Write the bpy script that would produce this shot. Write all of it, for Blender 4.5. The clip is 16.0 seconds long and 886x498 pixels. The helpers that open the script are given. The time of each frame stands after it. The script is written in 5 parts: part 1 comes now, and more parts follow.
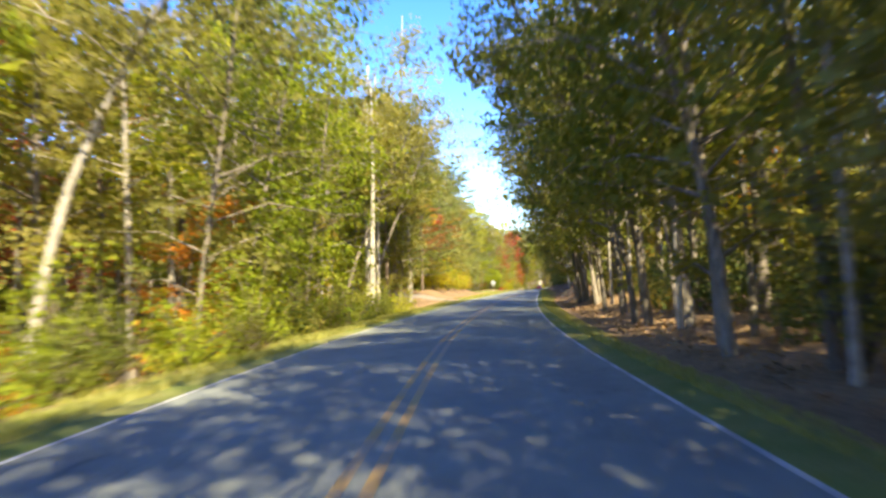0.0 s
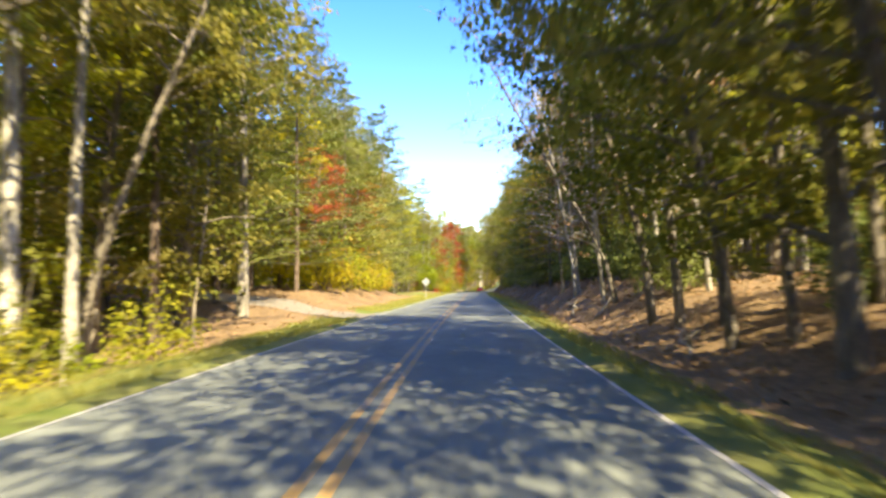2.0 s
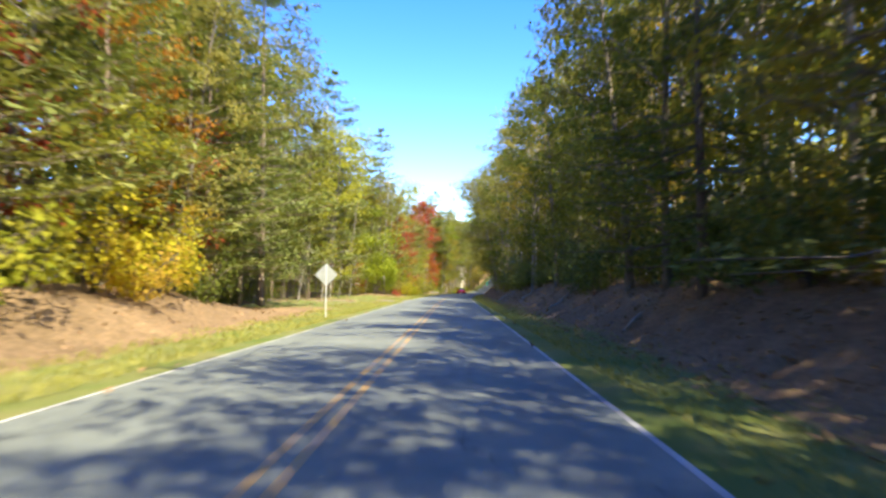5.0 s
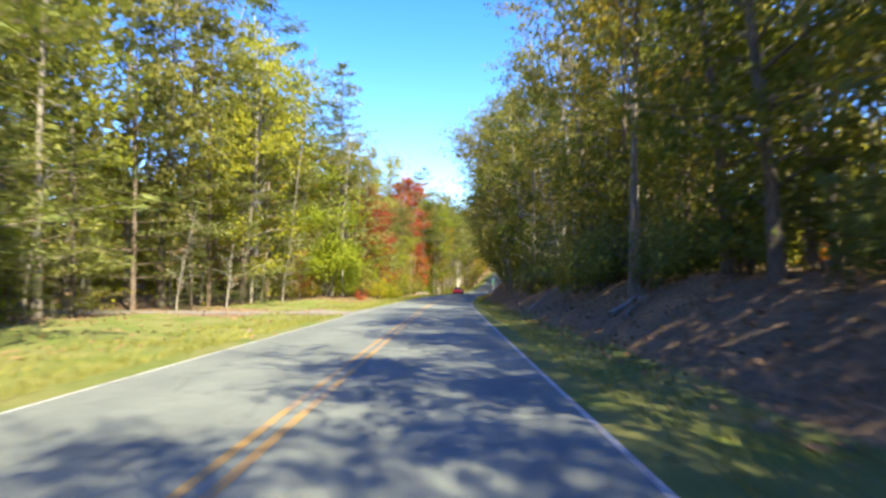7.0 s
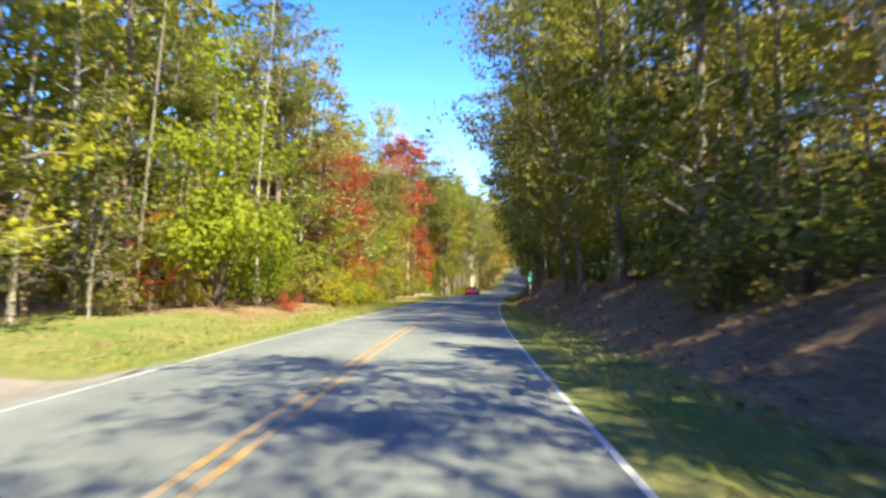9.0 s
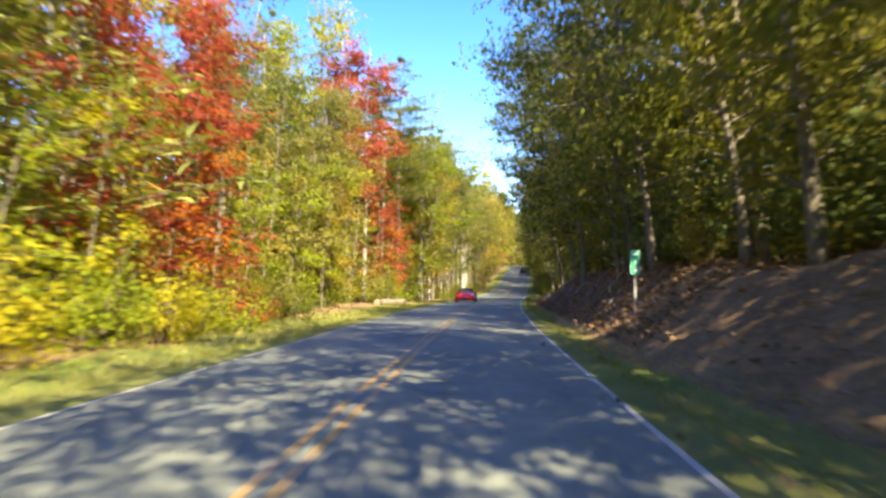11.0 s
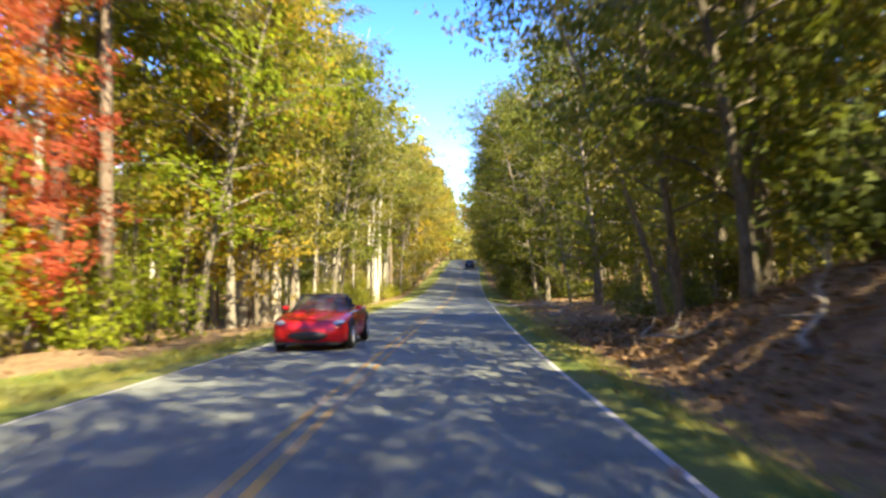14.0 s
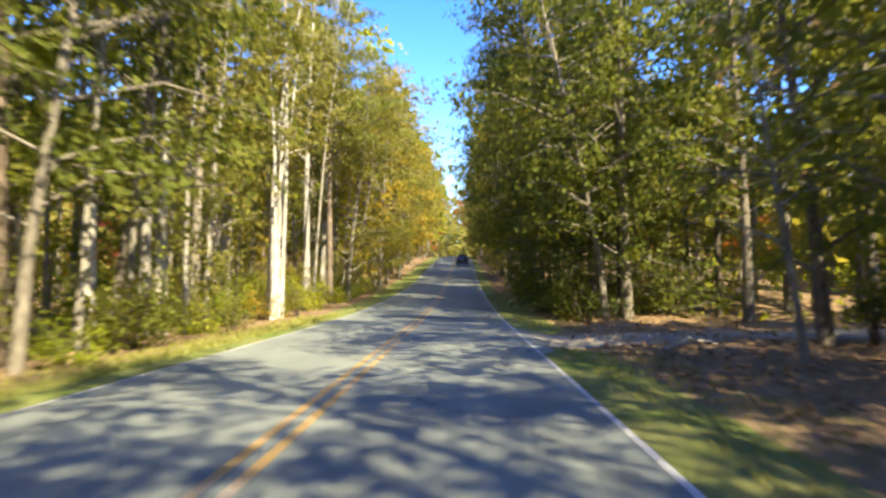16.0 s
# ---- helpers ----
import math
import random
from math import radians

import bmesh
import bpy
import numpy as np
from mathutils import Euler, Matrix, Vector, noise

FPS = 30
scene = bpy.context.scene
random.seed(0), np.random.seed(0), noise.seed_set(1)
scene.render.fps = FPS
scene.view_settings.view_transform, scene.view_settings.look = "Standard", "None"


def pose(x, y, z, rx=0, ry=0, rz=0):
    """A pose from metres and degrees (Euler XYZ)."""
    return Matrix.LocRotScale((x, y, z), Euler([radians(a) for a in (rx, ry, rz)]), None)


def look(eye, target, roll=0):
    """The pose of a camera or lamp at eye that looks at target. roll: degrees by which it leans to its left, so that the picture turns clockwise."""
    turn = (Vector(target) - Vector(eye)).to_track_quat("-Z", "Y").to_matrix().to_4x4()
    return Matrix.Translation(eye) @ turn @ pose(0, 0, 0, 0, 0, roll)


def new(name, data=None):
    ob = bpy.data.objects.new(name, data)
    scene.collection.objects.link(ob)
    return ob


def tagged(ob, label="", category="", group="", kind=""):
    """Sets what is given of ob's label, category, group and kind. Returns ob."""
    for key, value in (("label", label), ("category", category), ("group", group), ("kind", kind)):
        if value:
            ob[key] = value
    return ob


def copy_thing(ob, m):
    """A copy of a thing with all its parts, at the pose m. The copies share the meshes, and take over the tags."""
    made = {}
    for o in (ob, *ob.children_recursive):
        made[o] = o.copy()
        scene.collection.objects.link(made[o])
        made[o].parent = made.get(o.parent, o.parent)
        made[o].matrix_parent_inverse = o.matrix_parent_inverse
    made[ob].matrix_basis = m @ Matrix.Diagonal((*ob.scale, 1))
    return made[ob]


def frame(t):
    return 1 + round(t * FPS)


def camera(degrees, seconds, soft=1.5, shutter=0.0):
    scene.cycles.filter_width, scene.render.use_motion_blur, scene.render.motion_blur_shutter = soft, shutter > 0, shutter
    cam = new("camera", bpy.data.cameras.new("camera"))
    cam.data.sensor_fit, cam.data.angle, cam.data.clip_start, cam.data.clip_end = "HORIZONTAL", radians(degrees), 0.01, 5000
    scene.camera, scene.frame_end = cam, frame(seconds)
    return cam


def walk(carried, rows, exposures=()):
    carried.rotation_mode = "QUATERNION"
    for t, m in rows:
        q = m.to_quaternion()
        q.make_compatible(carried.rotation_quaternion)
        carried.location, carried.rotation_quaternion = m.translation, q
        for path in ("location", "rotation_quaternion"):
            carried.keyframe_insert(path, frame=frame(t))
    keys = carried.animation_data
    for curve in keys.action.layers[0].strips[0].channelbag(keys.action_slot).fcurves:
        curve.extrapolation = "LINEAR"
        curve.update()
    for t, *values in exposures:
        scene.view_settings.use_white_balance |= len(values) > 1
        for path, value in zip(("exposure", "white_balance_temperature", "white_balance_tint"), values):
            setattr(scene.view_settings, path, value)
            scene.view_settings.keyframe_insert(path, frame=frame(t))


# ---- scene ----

# ======================= camera and its walk =======================
cam = camera(64.2, 16.0, soft=2.7, shutter=0.45)
ROWS = [
    (0.0, 0.000, 0.000, 1.400, -6.13, 2.37, 1.62),
    (0.5, 1.481, 9.946, 1.280, -7.89, 2.26, 1.25),
    (1.0, 3.210, 19.638, 1.150, -9.39, 2.23, 0.85),
    (1.5, 5.120, 29.078, 1.024, -10.53, 2.26, 0.43),
    (2.0, 7.148, 38.279, 0.907, -11.39, 2.30, 0.06),
    (2.5, 9.249, 47.262, 0.797, -11.99, 2.32, -0.20),
    (3.0, 11.382, 56.054, 0.692, -12.36, 2.35, -0.39),
    (3.5, 13.527, 64.679, 0.593, -12.66, 2.36, -0.51),
    (4.0, 15.677, 73.159, 0.496, -12.86, 2.36, -0.59),
    (4.5, 17.816, 81.509, 0.399, -12.97, 2.34, -0.61),
    (5.0, 19.938, 89.745, 0.301, -13.02, 2.33, -0.59),
    (5.5, 22.047, 97.879, 0.202, -13.15, 2.31, -0.51),
    (6.0, 24.149, 105.922, 0.103, -13.23, 2.31, -0.40),
    (6.5, 26.243, 113.896, 0.002, -13.28, 2.28, -0.27),
    (7.0, 28.330, 121.822, -0.103, -13.31, 2.24, -0.15),
    (7.5, 30.410, 129.725, -0.213, -13.25, 2.22, -0.07),
    (8.0, 32.468, 137.620, -0.325, -13.02, 2.20, -0.05),
    (8.5, 34.473, 145.512, -0.440, -12.57, 2.17, -0.08),
    (9.0, 36.414, 153.402, -0.559, -12.21, 2.15, -0.15),
    (9.5, 38.322, 161.286, -0.678, -12.13, 2.16, -0.20),
    (10.0, 40.230, 169.157, -0.795, -12.25, 2.18, -0.22),
    (10.5, 42.166, 177.013, -0.907, -12.57, 2.21, -0.20),
    (11.0, 44.158, 184.850, -1.015, -13.09, 2.24, -0.14),
    (11.5, 46.237, 192.661, -1.122, -13.85, 2.24, -0.03),
    (12.0, 48.434, 200.433, -1.229, -14.84, 2.23, 0.11),
    (12.5, 50.772, 208.146, -1.336, -15.99, 2.23, 0.27),
    (13.0, 53.248, 215.779, -1.444, -17.01, 2.22, 0.41),
    (13.5, 55.824, 223.324, -1.554, -17.75, 2.18, 0.50),
    (14.0, 58.460, 230.785, -1.668, -18.22, 2.16, 0.52),
    (14.5, 61.120, 238.173, -1.783, -18.45, 2.16, 0.47),
    (15.0, 63.781, 245.498, -1.895, -18.58, 2.18, 0.35),
    (15.5, 66.444, 252.769, -2.003, -18.74, 2.21, 0.15),
    (16.0, 69.110, 259.988, -2.106, -18.89, 2.25, -0.09),
]
walk(cam, [(t, pose(x, y, z, 90 + pitch, roll, yaw)) for t, x, y, z, yaw, pitch, roll in ROWS], exposures=[(0.0, 2.6, 8500, 2), (2.6, 2.53, 8800, 2), (5.3, 2.33, 7500, 1), (9.2, 2.38, 7500, 1), (11.3, 2.68, 8800, 1), (12.2, 2.66, 8500, 1), (13.2, 2.87, 8900, 2), (14.5, 2.77, 8500, 2), (15.5, 2.66, 8300, 2), (16.0, 2.52, 8000, 1)])

# ======================= sky and sun =======================
SUN_AZ, SUN_EL = 164.0, 46.0  # clockwise from +y; behind and to the right of the drive
to_sun = Vector((math.sin(radians(SUN_AZ)) * math.cos(radians(SUN_EL)), math.cos(radians(SUN_AZ)) * math.cos(radians(SUN_EL)), math.sin(radians(SUN_EL))))
world = bpy.data.worlds.new("world")
scene.world = world
world.use_nodes = True
wn = world.node_tree
wn.nodes.clear()
sky = wn.nodes.new("ShaderNodeTexSky")
sky.sky_type, sky.sun_disc = "NISHITA", False
sky.sun_elevation, sky.sun_rotation = radians(SUN_EL), radians(SUN_AZ)
sky.air_density, sky.dust_density, sky.ozone_density = 1.0, 0.25, 6.0
bg = wn.nodes.new("ShaderNodeBackground")
bg.inputs["Strength"].default_value = 0.12
wo = wn.nodes.new("ShaderNodeOutputWorld")
vivid = wn.nodes.new("ShaderNodeHueSaturation")
vivid.inputs["Hue"].default_value = 0.523
vivid.inputs["Saturation"].default_value = 1.3
wn.links.new(sky.outputs[0], vivid.inputs["Color"])
wn.links.new(vivid.outputs[0], bg.inputs["Color"])
wn.links.new(bg.outputs[0], wo.inputs["Surface"])
sun_data = bpy.data.lights.new("sun", "SUN")
sun_data.energy, sun_data.angle, sun_data.color = 3.1, radians(0.55), (1.0, 0.91, 0.76)
sun = new("sun", sun_data)
sun.matrix_world = look(to_sun * 100, (0, 0, 0))

# ======================= materials =======================
def nodes_of(name):
    m = bpy.data.materials.new(name)
    m.use_nodes = True
    t = m.node_tree
    return m, t, t.nodes["Principled BSDF"]


def link(t, a, b):
    t.links.new(a, b)


def noise_node(t, scale, detail=5, rough=0.55, vec=None):
    n = t.nodes.new("ShaderNodeTexNoise")
    n.inputs["Scale"].default_value, n.inputs["Detail"].default_value, n.inputs["Roughness"].default_value = scale, detail, rough
    if vec is not None:
        link(t, vec, n.inputs["Vector"])
    return n


def ramp(t, fac, stops):
    r = t.nodes.new("ShaderNodeValToRGB")
    e = r.color_ramp.elements
    while len(e) < len(stops):
        e.new(0.5)
    for k, (p, c) in enumerate(stops):
        e[k].position, e[k].color = p, (*c, 1)
    link(t, fac, r.inputs[0])
    return r


def mix(t, fac, a, b, blend="MIX"):
    n = t.nodes.new("ShaderNodeMix")
    n.data_type, n.blend_type = "RGBA", blend
    for sock, v in ((n.inputs[0], fac), (n.inputs[6], a), (n.inputs[7], b)):
        if hasattr(v, "is_output"):
            link(t, v, sock)
        else:
            sock.default_value = v if isinstance(v, (int, float)) else (*v, 1)
    return n.outputs[2]


def bump(t, p, height, strength, distance):
    b = t.nodes.new("ShaderNodeBump")
    b.inputs["Strength"].default_value, b.inputs["Distance"].default_value = strength, distance
    link(t, height, b.inputs["Height"])
    link(t, b.outputs[0], p.inputs["Normal"])


def position(t):
    return t.nodes.new("ShaderNodeNewGeometry").outputs["Position"]


def leaf_material(name, stops, translucency=0.58, rough=0.75):
    """Leaves: colour varies leaf by leaf and tree by tree; light shines through."""
    m, t, p = nodes_of(name)
    geo = t.nodes.new("ShaderNodeNewGeometry")
    info = t.nodes.new("ShaderNodeObjectInfo")
    tint = t.nodes.new("ShaderNodeMath")
    tint.operation = "MULTIPLY_ADD"
    link(t, info.outputs["Random"], tint.inputs[0])
    tint.inputs[1].default_value = 0.6
    half = t.nodes.new("ShaderNodeMath")
    half.operation = "MULTIPLY_ADD"
    link(t, geo.outputs["Random Per Island"], half.inputs[0])
    half.inputs[1].default_value, half.inputs[2].default_value = 0.4, 0.0
    link(t, half.outputs[0], tint.inputs[2])
    col = ramp(t, tint.outputs[0], stops).outputs[0]
    patch = noise_node(t, 0.35, 2, vec=geo.outputs["Position"])
    col = mix(t, 0.7, col, ramp(t, patch.outputs[0], [(0.3, (0.62, 0.62, 0.6)), (0.7, (1.15, 1.1, 1.0))]).outputs[0], "MULTIPLY")
    link(t, col, p.inputs["Base Color"])
    p.inputs["Roughness"].default_value = rough
    p.inputs["Specular IOR Level"].default_value = 0.06
    tr = t.nodes.new("ShaderNodeBsdfTranslucent")
    link(t, mix(t, 1.0, col, (1.15, 1.1, 0.55), "MULTIPLY"), tr.inputs["Color"])
    ms = t.nodes.new("ShaderNodeMixShader")
    ms.inputs[0].default_value = translucency
    link(t, p.outputs[0], ms.inputs[1])
    link(t, tr.outputs[0], ms.inputs[2])
    link(t, ms.outputs[0], t.nodes["Material Output"].inputs["Surface"])
    return m


def bark_material(name, dark, light, scale=6.0, patchy=0.5):
    m, t, p = nodes_of(name)
    tc = t.nodes.new("ShaderNodeTexCoord")
    mp = t.nodes.new("ShaderNodeMapping")
    mp.inputs["Scale"].default_value = (1, 1, 0.22)
    link(t, tc.outputs["Object"], mp.inputs["Vector"])
    n1 = noise_node(t, scale * 3, 6, 0.65, mp.outputs[0])
    n2 = noise_node(t, scale * 0.3, 3, 0.5, tc.outputs["Object"])
    c = ramp(t, n1.outputs[0], [(0.32, dark), (0.62, light)]).outputs[0]
    c = mix(t, patchy, c, ramp(t, n2.outputs[0], [(0.35, (0.45, 0.45, 0.42)), (0.65, (1.1, 1.08, 1.05))]).outputs[0], "MULTIPLY")
    info = t.nodes.new("ShaderNodeObjectInfo")
    c = mix(t, 1.0, c, ramp(t, info.outputs["Random"], [(0.0, (0.7, 0.68, 0.65)), (1.0, (1.15, 1.15, 1.15))]).outputs[0], "MULTIPLY")
    link(t, c, p.inputs["Base Color"])
    p.inputs["Roughness"].default_value = 0.9
    bump(t, p, n1.outputs[0], 0.7, 0.03)
    return m


def plain(name, col, rough=0.5, metal=0.0, var=0.15, scale=8.0):
    m, t, p = nodes_of(name)
    n = noise_node(t, scale, 4)
    c = mix(t, var, col, ramp(t, n.outputs[0], [(0.3, tuple(v * 0.5 for v in col)), (0.7, tuple(min(1, v * 1.3) for v in col))]).outputs[0])
    link(t, c, p.inputs["Base Color"])
    p.inputs["Roughness"].default_value, p.inputs["Metallic"].default_value = rough, metal
    return m


LEAF = {
    "green": leaf_material("leaf_green", [(0.0, (0.080, 0.112, 0.031)), (0.5, (0.185, 0.217, 0.052)), (1.0, (0.315, 0.315, 0.083))]),
    "bright": leaf_material("leaf_bright_green", [(0.0, (0.148, 0.221, 0.031)), (0.5, (0.308, 0.365, 0.046)), (1.0, (0.492, 0.465, 0.077))]),
    "olive": leaf_material("leaf_olive", [(0.0, (0.138, 0.150, 0.046)), (0.5, (0.262, 0.258, 0.078)), (1.0, (0.39, 0.345, 0.105))]),
    "gold": leaf_material("leaf_gold", [(0.0, (0.245, 0.225, 0.05)), (0.5, (0.42, 0.335, 0.066)), (1.0, (0.57, 0.395, 0.08))]),
    "yellow": leaf_material("leaf_yellow", [(0.0, (0.30, 0.33, 0.04)), (0.5, (0.47, 0.45, 0.05)), (1.0, (0.60, 0.52, 0.06))]),
    "red": leaf_material("leaf_red", [(0.0, (0.33, 0.062, 0.048)), (0.5, (0.46, 0.105, 0.068)), (1.0, (0.53, 0.17, 0.085))]),
    "orange": leaf_material("leaf_orange", [(0.0, (0.433, 0.137, 0.0342)), (0.5, (0.593, 0.239, 0.0456)), (1.0, (0.62, 0.353, 0.057))]),
    "pine": leaf_material("needle_pine", [(0.0, (0.115, 0.157, 0.056)), (0.5, (0.232, 0.272, 0.088)), (1.0, (0.37, 0.38, 0.118))], 0.3, 0.7),
    "hemlock": leaf_material("needle_hemlock", [(0.0, (0.085, 0.125, 0.045)), (0.5, (0.155, 0.20, 0.07)), (1.0, (0.25, 0.28, 0.095))], 0.4, 0.7),
    "dry": leaf_material("leaf_dry", [(0.0, (0.171, 0.103, 0.0627)), (0.5, (0.353, 0.228, 0.137)), (1.0, (0.547, 0.399, 0.262))], 0.15, 0.85),
    "grass": leaf_material("blade_grass", [(0.0, (0.12, 0.165, 0.035)), (0.5, (0.25, 0.27, 0.07)), (1.0, (0.46, 0.43, 0.16))], 0.35, 0.7),
}
BARK_PALE = bark_material("bark_pale", (0.16, 0.145, 0.12), (0.50, 0.47, 0.41), 5.0, 0.6)
BARK_WHITE = bark_material("bark_white", (0.26, 0.24, 0.205), (0.66, 0.63, 0.56), 5.0, 0.6)
BARK_GREY = bark_material("bark_grey", (0.09, 0.078, 0.063), (0.30, 0.265, 0.215), 6.0)
BARK_DARK = bark_material("bark_dark", (0.05, 0.042, 0.033), (0.19, 0.155, 0.12), 7.0)
BARK_PINE = bark_material("bark_pine", (0.07, 0.052, 0.042), (0.30, 0.23, 0.18), 7.0)


def asphalt_material():
    m, t, p = nodes_of("asphalt")
    pos = position(t)
    fine = noise_node(t, 90, 4, 0.7, pos)
    mid = noise_node(t, 3.0, 5, 0.6, pos)
    big = noise_node(t, 0.25, 4, 0.5, pos)
    c = ramp(t, fine.outputs[0], [(0.3, (0.128, 0.146, 0.131)), (0.7, (0.258, 0.290, 0.262))]).outputs[0]
    c = mix(t, 0.6, c, ramp(t, mid.outputs[0], [(0.3, (0.75, 0.75, 0.76)), (0.7, (1.12, 1.1, 1.08))]).outputs[0], "MULTIPLY")
    c = mix(t, 0.7, c, ramp(t, big.outputs[0], [(0.35, (0.78, 0.78, 0.8)), (0.65, (1.15, 1.13, 1.1))]).outputs[0], "MULTIPLY")
    lane = t.nodes.new("ShaderNodeAttribute")
    lane.attribute_name = "track"
    c = mix(t, lane.outputs["Fac"], c, (0.72, 0.72, 0.74), "MULTIPLY")
    vor = t.nodes.new("ShaderNodeTexVoronoi")
    vor.feature = "DISTANCE_TO_EDGE"
    vor.inputs["Scale"].default_value = 0.22
    warp = noise_node(t, 0.8, 4, 0.6, pos)
    vm = t.nodes.new("ShaderNodeVectorMath")
    vm.operation = "MULTIPLY_ADD"
    link(t, warp.outputs["Color"], vm.inputs[0])
    vm.inputs[1].default_value = (2.5, 2.5, 0)
    link(t, pos, vm.inputs[2])
    link(t, vm.outputs[0], vor.inputs["Vector"])
    crack = ramp(t, vor.outputs["Distance"], [(0.0, (0.45, 0.45, 0.45)), (0.006, (1, 1, 1))]).outputs[0]
    c = mix(t, 0.8, c, crack, "MULTIPLY")
    link(t, c, p.inputs["Base Color"])
    p.inputs["Roughness"].default_value = 0.82
    p.inputs["Specular IOR Level"].default_value = 0.35
    bump(t, p, fine.outputs[0], 0.5, 0.01)
    return m


def paint_material(name, col, road=(0.19, 0.19, 0.19)):
    m, t, p = nodes_of(name)
    pos = position(t)
    worn = noise_node(t, 14, 6, 0.7, pos)
    worn2 = noise_node(t, 0.9, 3, 0.6, pos)
    f = t.nodes.new("ShaderNodeMath")
    f.operation = "MULTIPLY"
    link(t, worn.outputs[0], f.inputs[0])
    link(t, worn2.outputs[0], f.inputs[1])
    c = ramp(t, f.outputs[0], [(0.13, road), (0.28, col)]).outputs[0]
    link(t, c, p.inputs["Base Color"])
    p.inputs["Roughness"].default_value = 0.7
    return m


def ground_material():
    """Leaf litter, with grass, bare earth and gravel where the vertex weights say so."""
    m, t, p = nodes_of("forest_ground")
    pos = position(t)
    f1 = noise_node(t, 9.0, 6, 0.7, pos)
    f2 = noise_node(t, 0.5, 4, 0.6, pos)
    vor = t.nodes.new("ShaderNodeTexVoronoi")
    vor.inputs["Scale"].default_value = 11.0
    link(t, pos, vor.inputs["Vector"])
    litter = ramp(t, f1.outputs[0], [(0.25, (0.12, 0.088, 0.053)), (0.5, (0.265, 0.188, 0.112)), (0.75, (0.40, 0.30, 0.19))]).outputs[0]
    litter = mix(t, 0.5, litter, ramp(t, vor.outputs["Color"], [(0.1, (0.09, 0.065, 0.036)), (0.9, (0.35, 0.23, 0.13))]).outputs[0])
    litter = mix(t, 0.6, litter, ramp(t, f2.outputs[0], [(0.35, (0.65, 0.62, 0.6)), (0.65, (1.15, 1.1, 1.05))]).outputs[0], "MULTIPLY")
    g1 = noise_node(t, 22.0, 5, 0.7, pos)
    grass = ramp(t, g1.outputs[0], [(0.3, (0.06, 0.095, 0.02)), (0.55, (0.15, 0.18, 0.05)), (0.75, (0.26, 0.28, 0.085))]).outputs[0]
    grass = mix(t, 0.45, grass, ramp(t, f2.outputs[0], [(0.38, (0.30, 0.26, 0.11)), (0.62, (0.12, 0.175, 0.035))]).outputs[0])
    gravel = ramp(t, g1.outputs[0], [(0.3, (0.13, 0.115, 0.10)), (0.7, (0.30, 0.275, 0.24))]).outputs[0]
    c = litter
    for attr, layer in (("grass", grass), ("gravel", gravel)):
        a = t.nodes.new("ShaderNodeAttribute")
        a.attribute_name = attr
        edge = t.nodes.new("ShaderNodeMath")
        edge.operation = "MULTIPLY_ADD"
        link(t, f1.outputs[0], edge.inputs[0])
        edge.inputs[1].default_value = 0.9
        sub = t.nodes.new("ShaderNodeMath")
        sub.operation = "MULTIPLY_ADD"
        link(t, a.outputs["Fac"], sub.inputs[0])
        sub.inputs[1].default_value, sub.inputs[2].default_value = 2.0, -0.95
        link(t, sub.outputs[0], edge.inputs[2])
        r = ramp(t, edge.outputs[0], [(0.4, (0, 0, 0)), (0.62, (1, 1, 1))])
        c = mix(t, r.outputs[0], c, layer)
    link(t, c, p.inputs["Base Color"])
    p.inputs["Roughness"].default_value = 0.95
    p.inputs["Specular IOR Level"].default_value = 0.15
    bump(t, p, f1.outputs[0], 0.8, 0.08)
    return m


ASPHALT = asphalt_material()
YELLOW_PAINT = paint_material("yellow_road_paint", (0.37, 0.23, 0.07))
WHITE_PAINT = paint_material("white_road_paint", (0.44, 0.44, 0.43))
GROUND = ground_material()

# ======================= plan of the road =======================
# centre line of the road, a knot every 20 m of the drive; plan coordinates: s along it (0 at the first eye), l to the right of it
ROAD = [(-6.44, -39.48, 0.46), (-3.66, -19.68, 0.23), (-0.87, 0.12, 0.00), (2.30, 19.91, -0.25), (6.39, 39.53, -0.51), (10.95, 59.02, -0.74), (15.73, 78.45, -0.96), (20.59, 97.85, -1.19), (25.44, 117.26, -1.44), (30.23, 136.68, -1.70), (35.05, 156.05, -1.99), (39.99, 175.45, -2.28), (45.47, 194.73, -2.55), (51.33, 213.91, -2.81), (57.61, 232.94, -3.09), (64.29, 251.80, -3.38), (71.30, 270.55, -3.59), (78.30, 289.28, -3.75), (85.30, 308.01, -3.50), (92.31, 326.75, -2.78), (99.31, 345.48, -1.68), (106.32, 364.21, -0.37), (113.32, 382.95, 0.80), (120.32, 401.68, 1.90), (127.33, 420.41, 2.82), (134.33, 439.15, 3.30), (141.34, 457.88, 3.20), (148.34, 476.61, 2.60), (155.35, 495.35, 2.00)]
KNOTS = np.array(ROAD)
S0, STEP = -40.0, 20.0


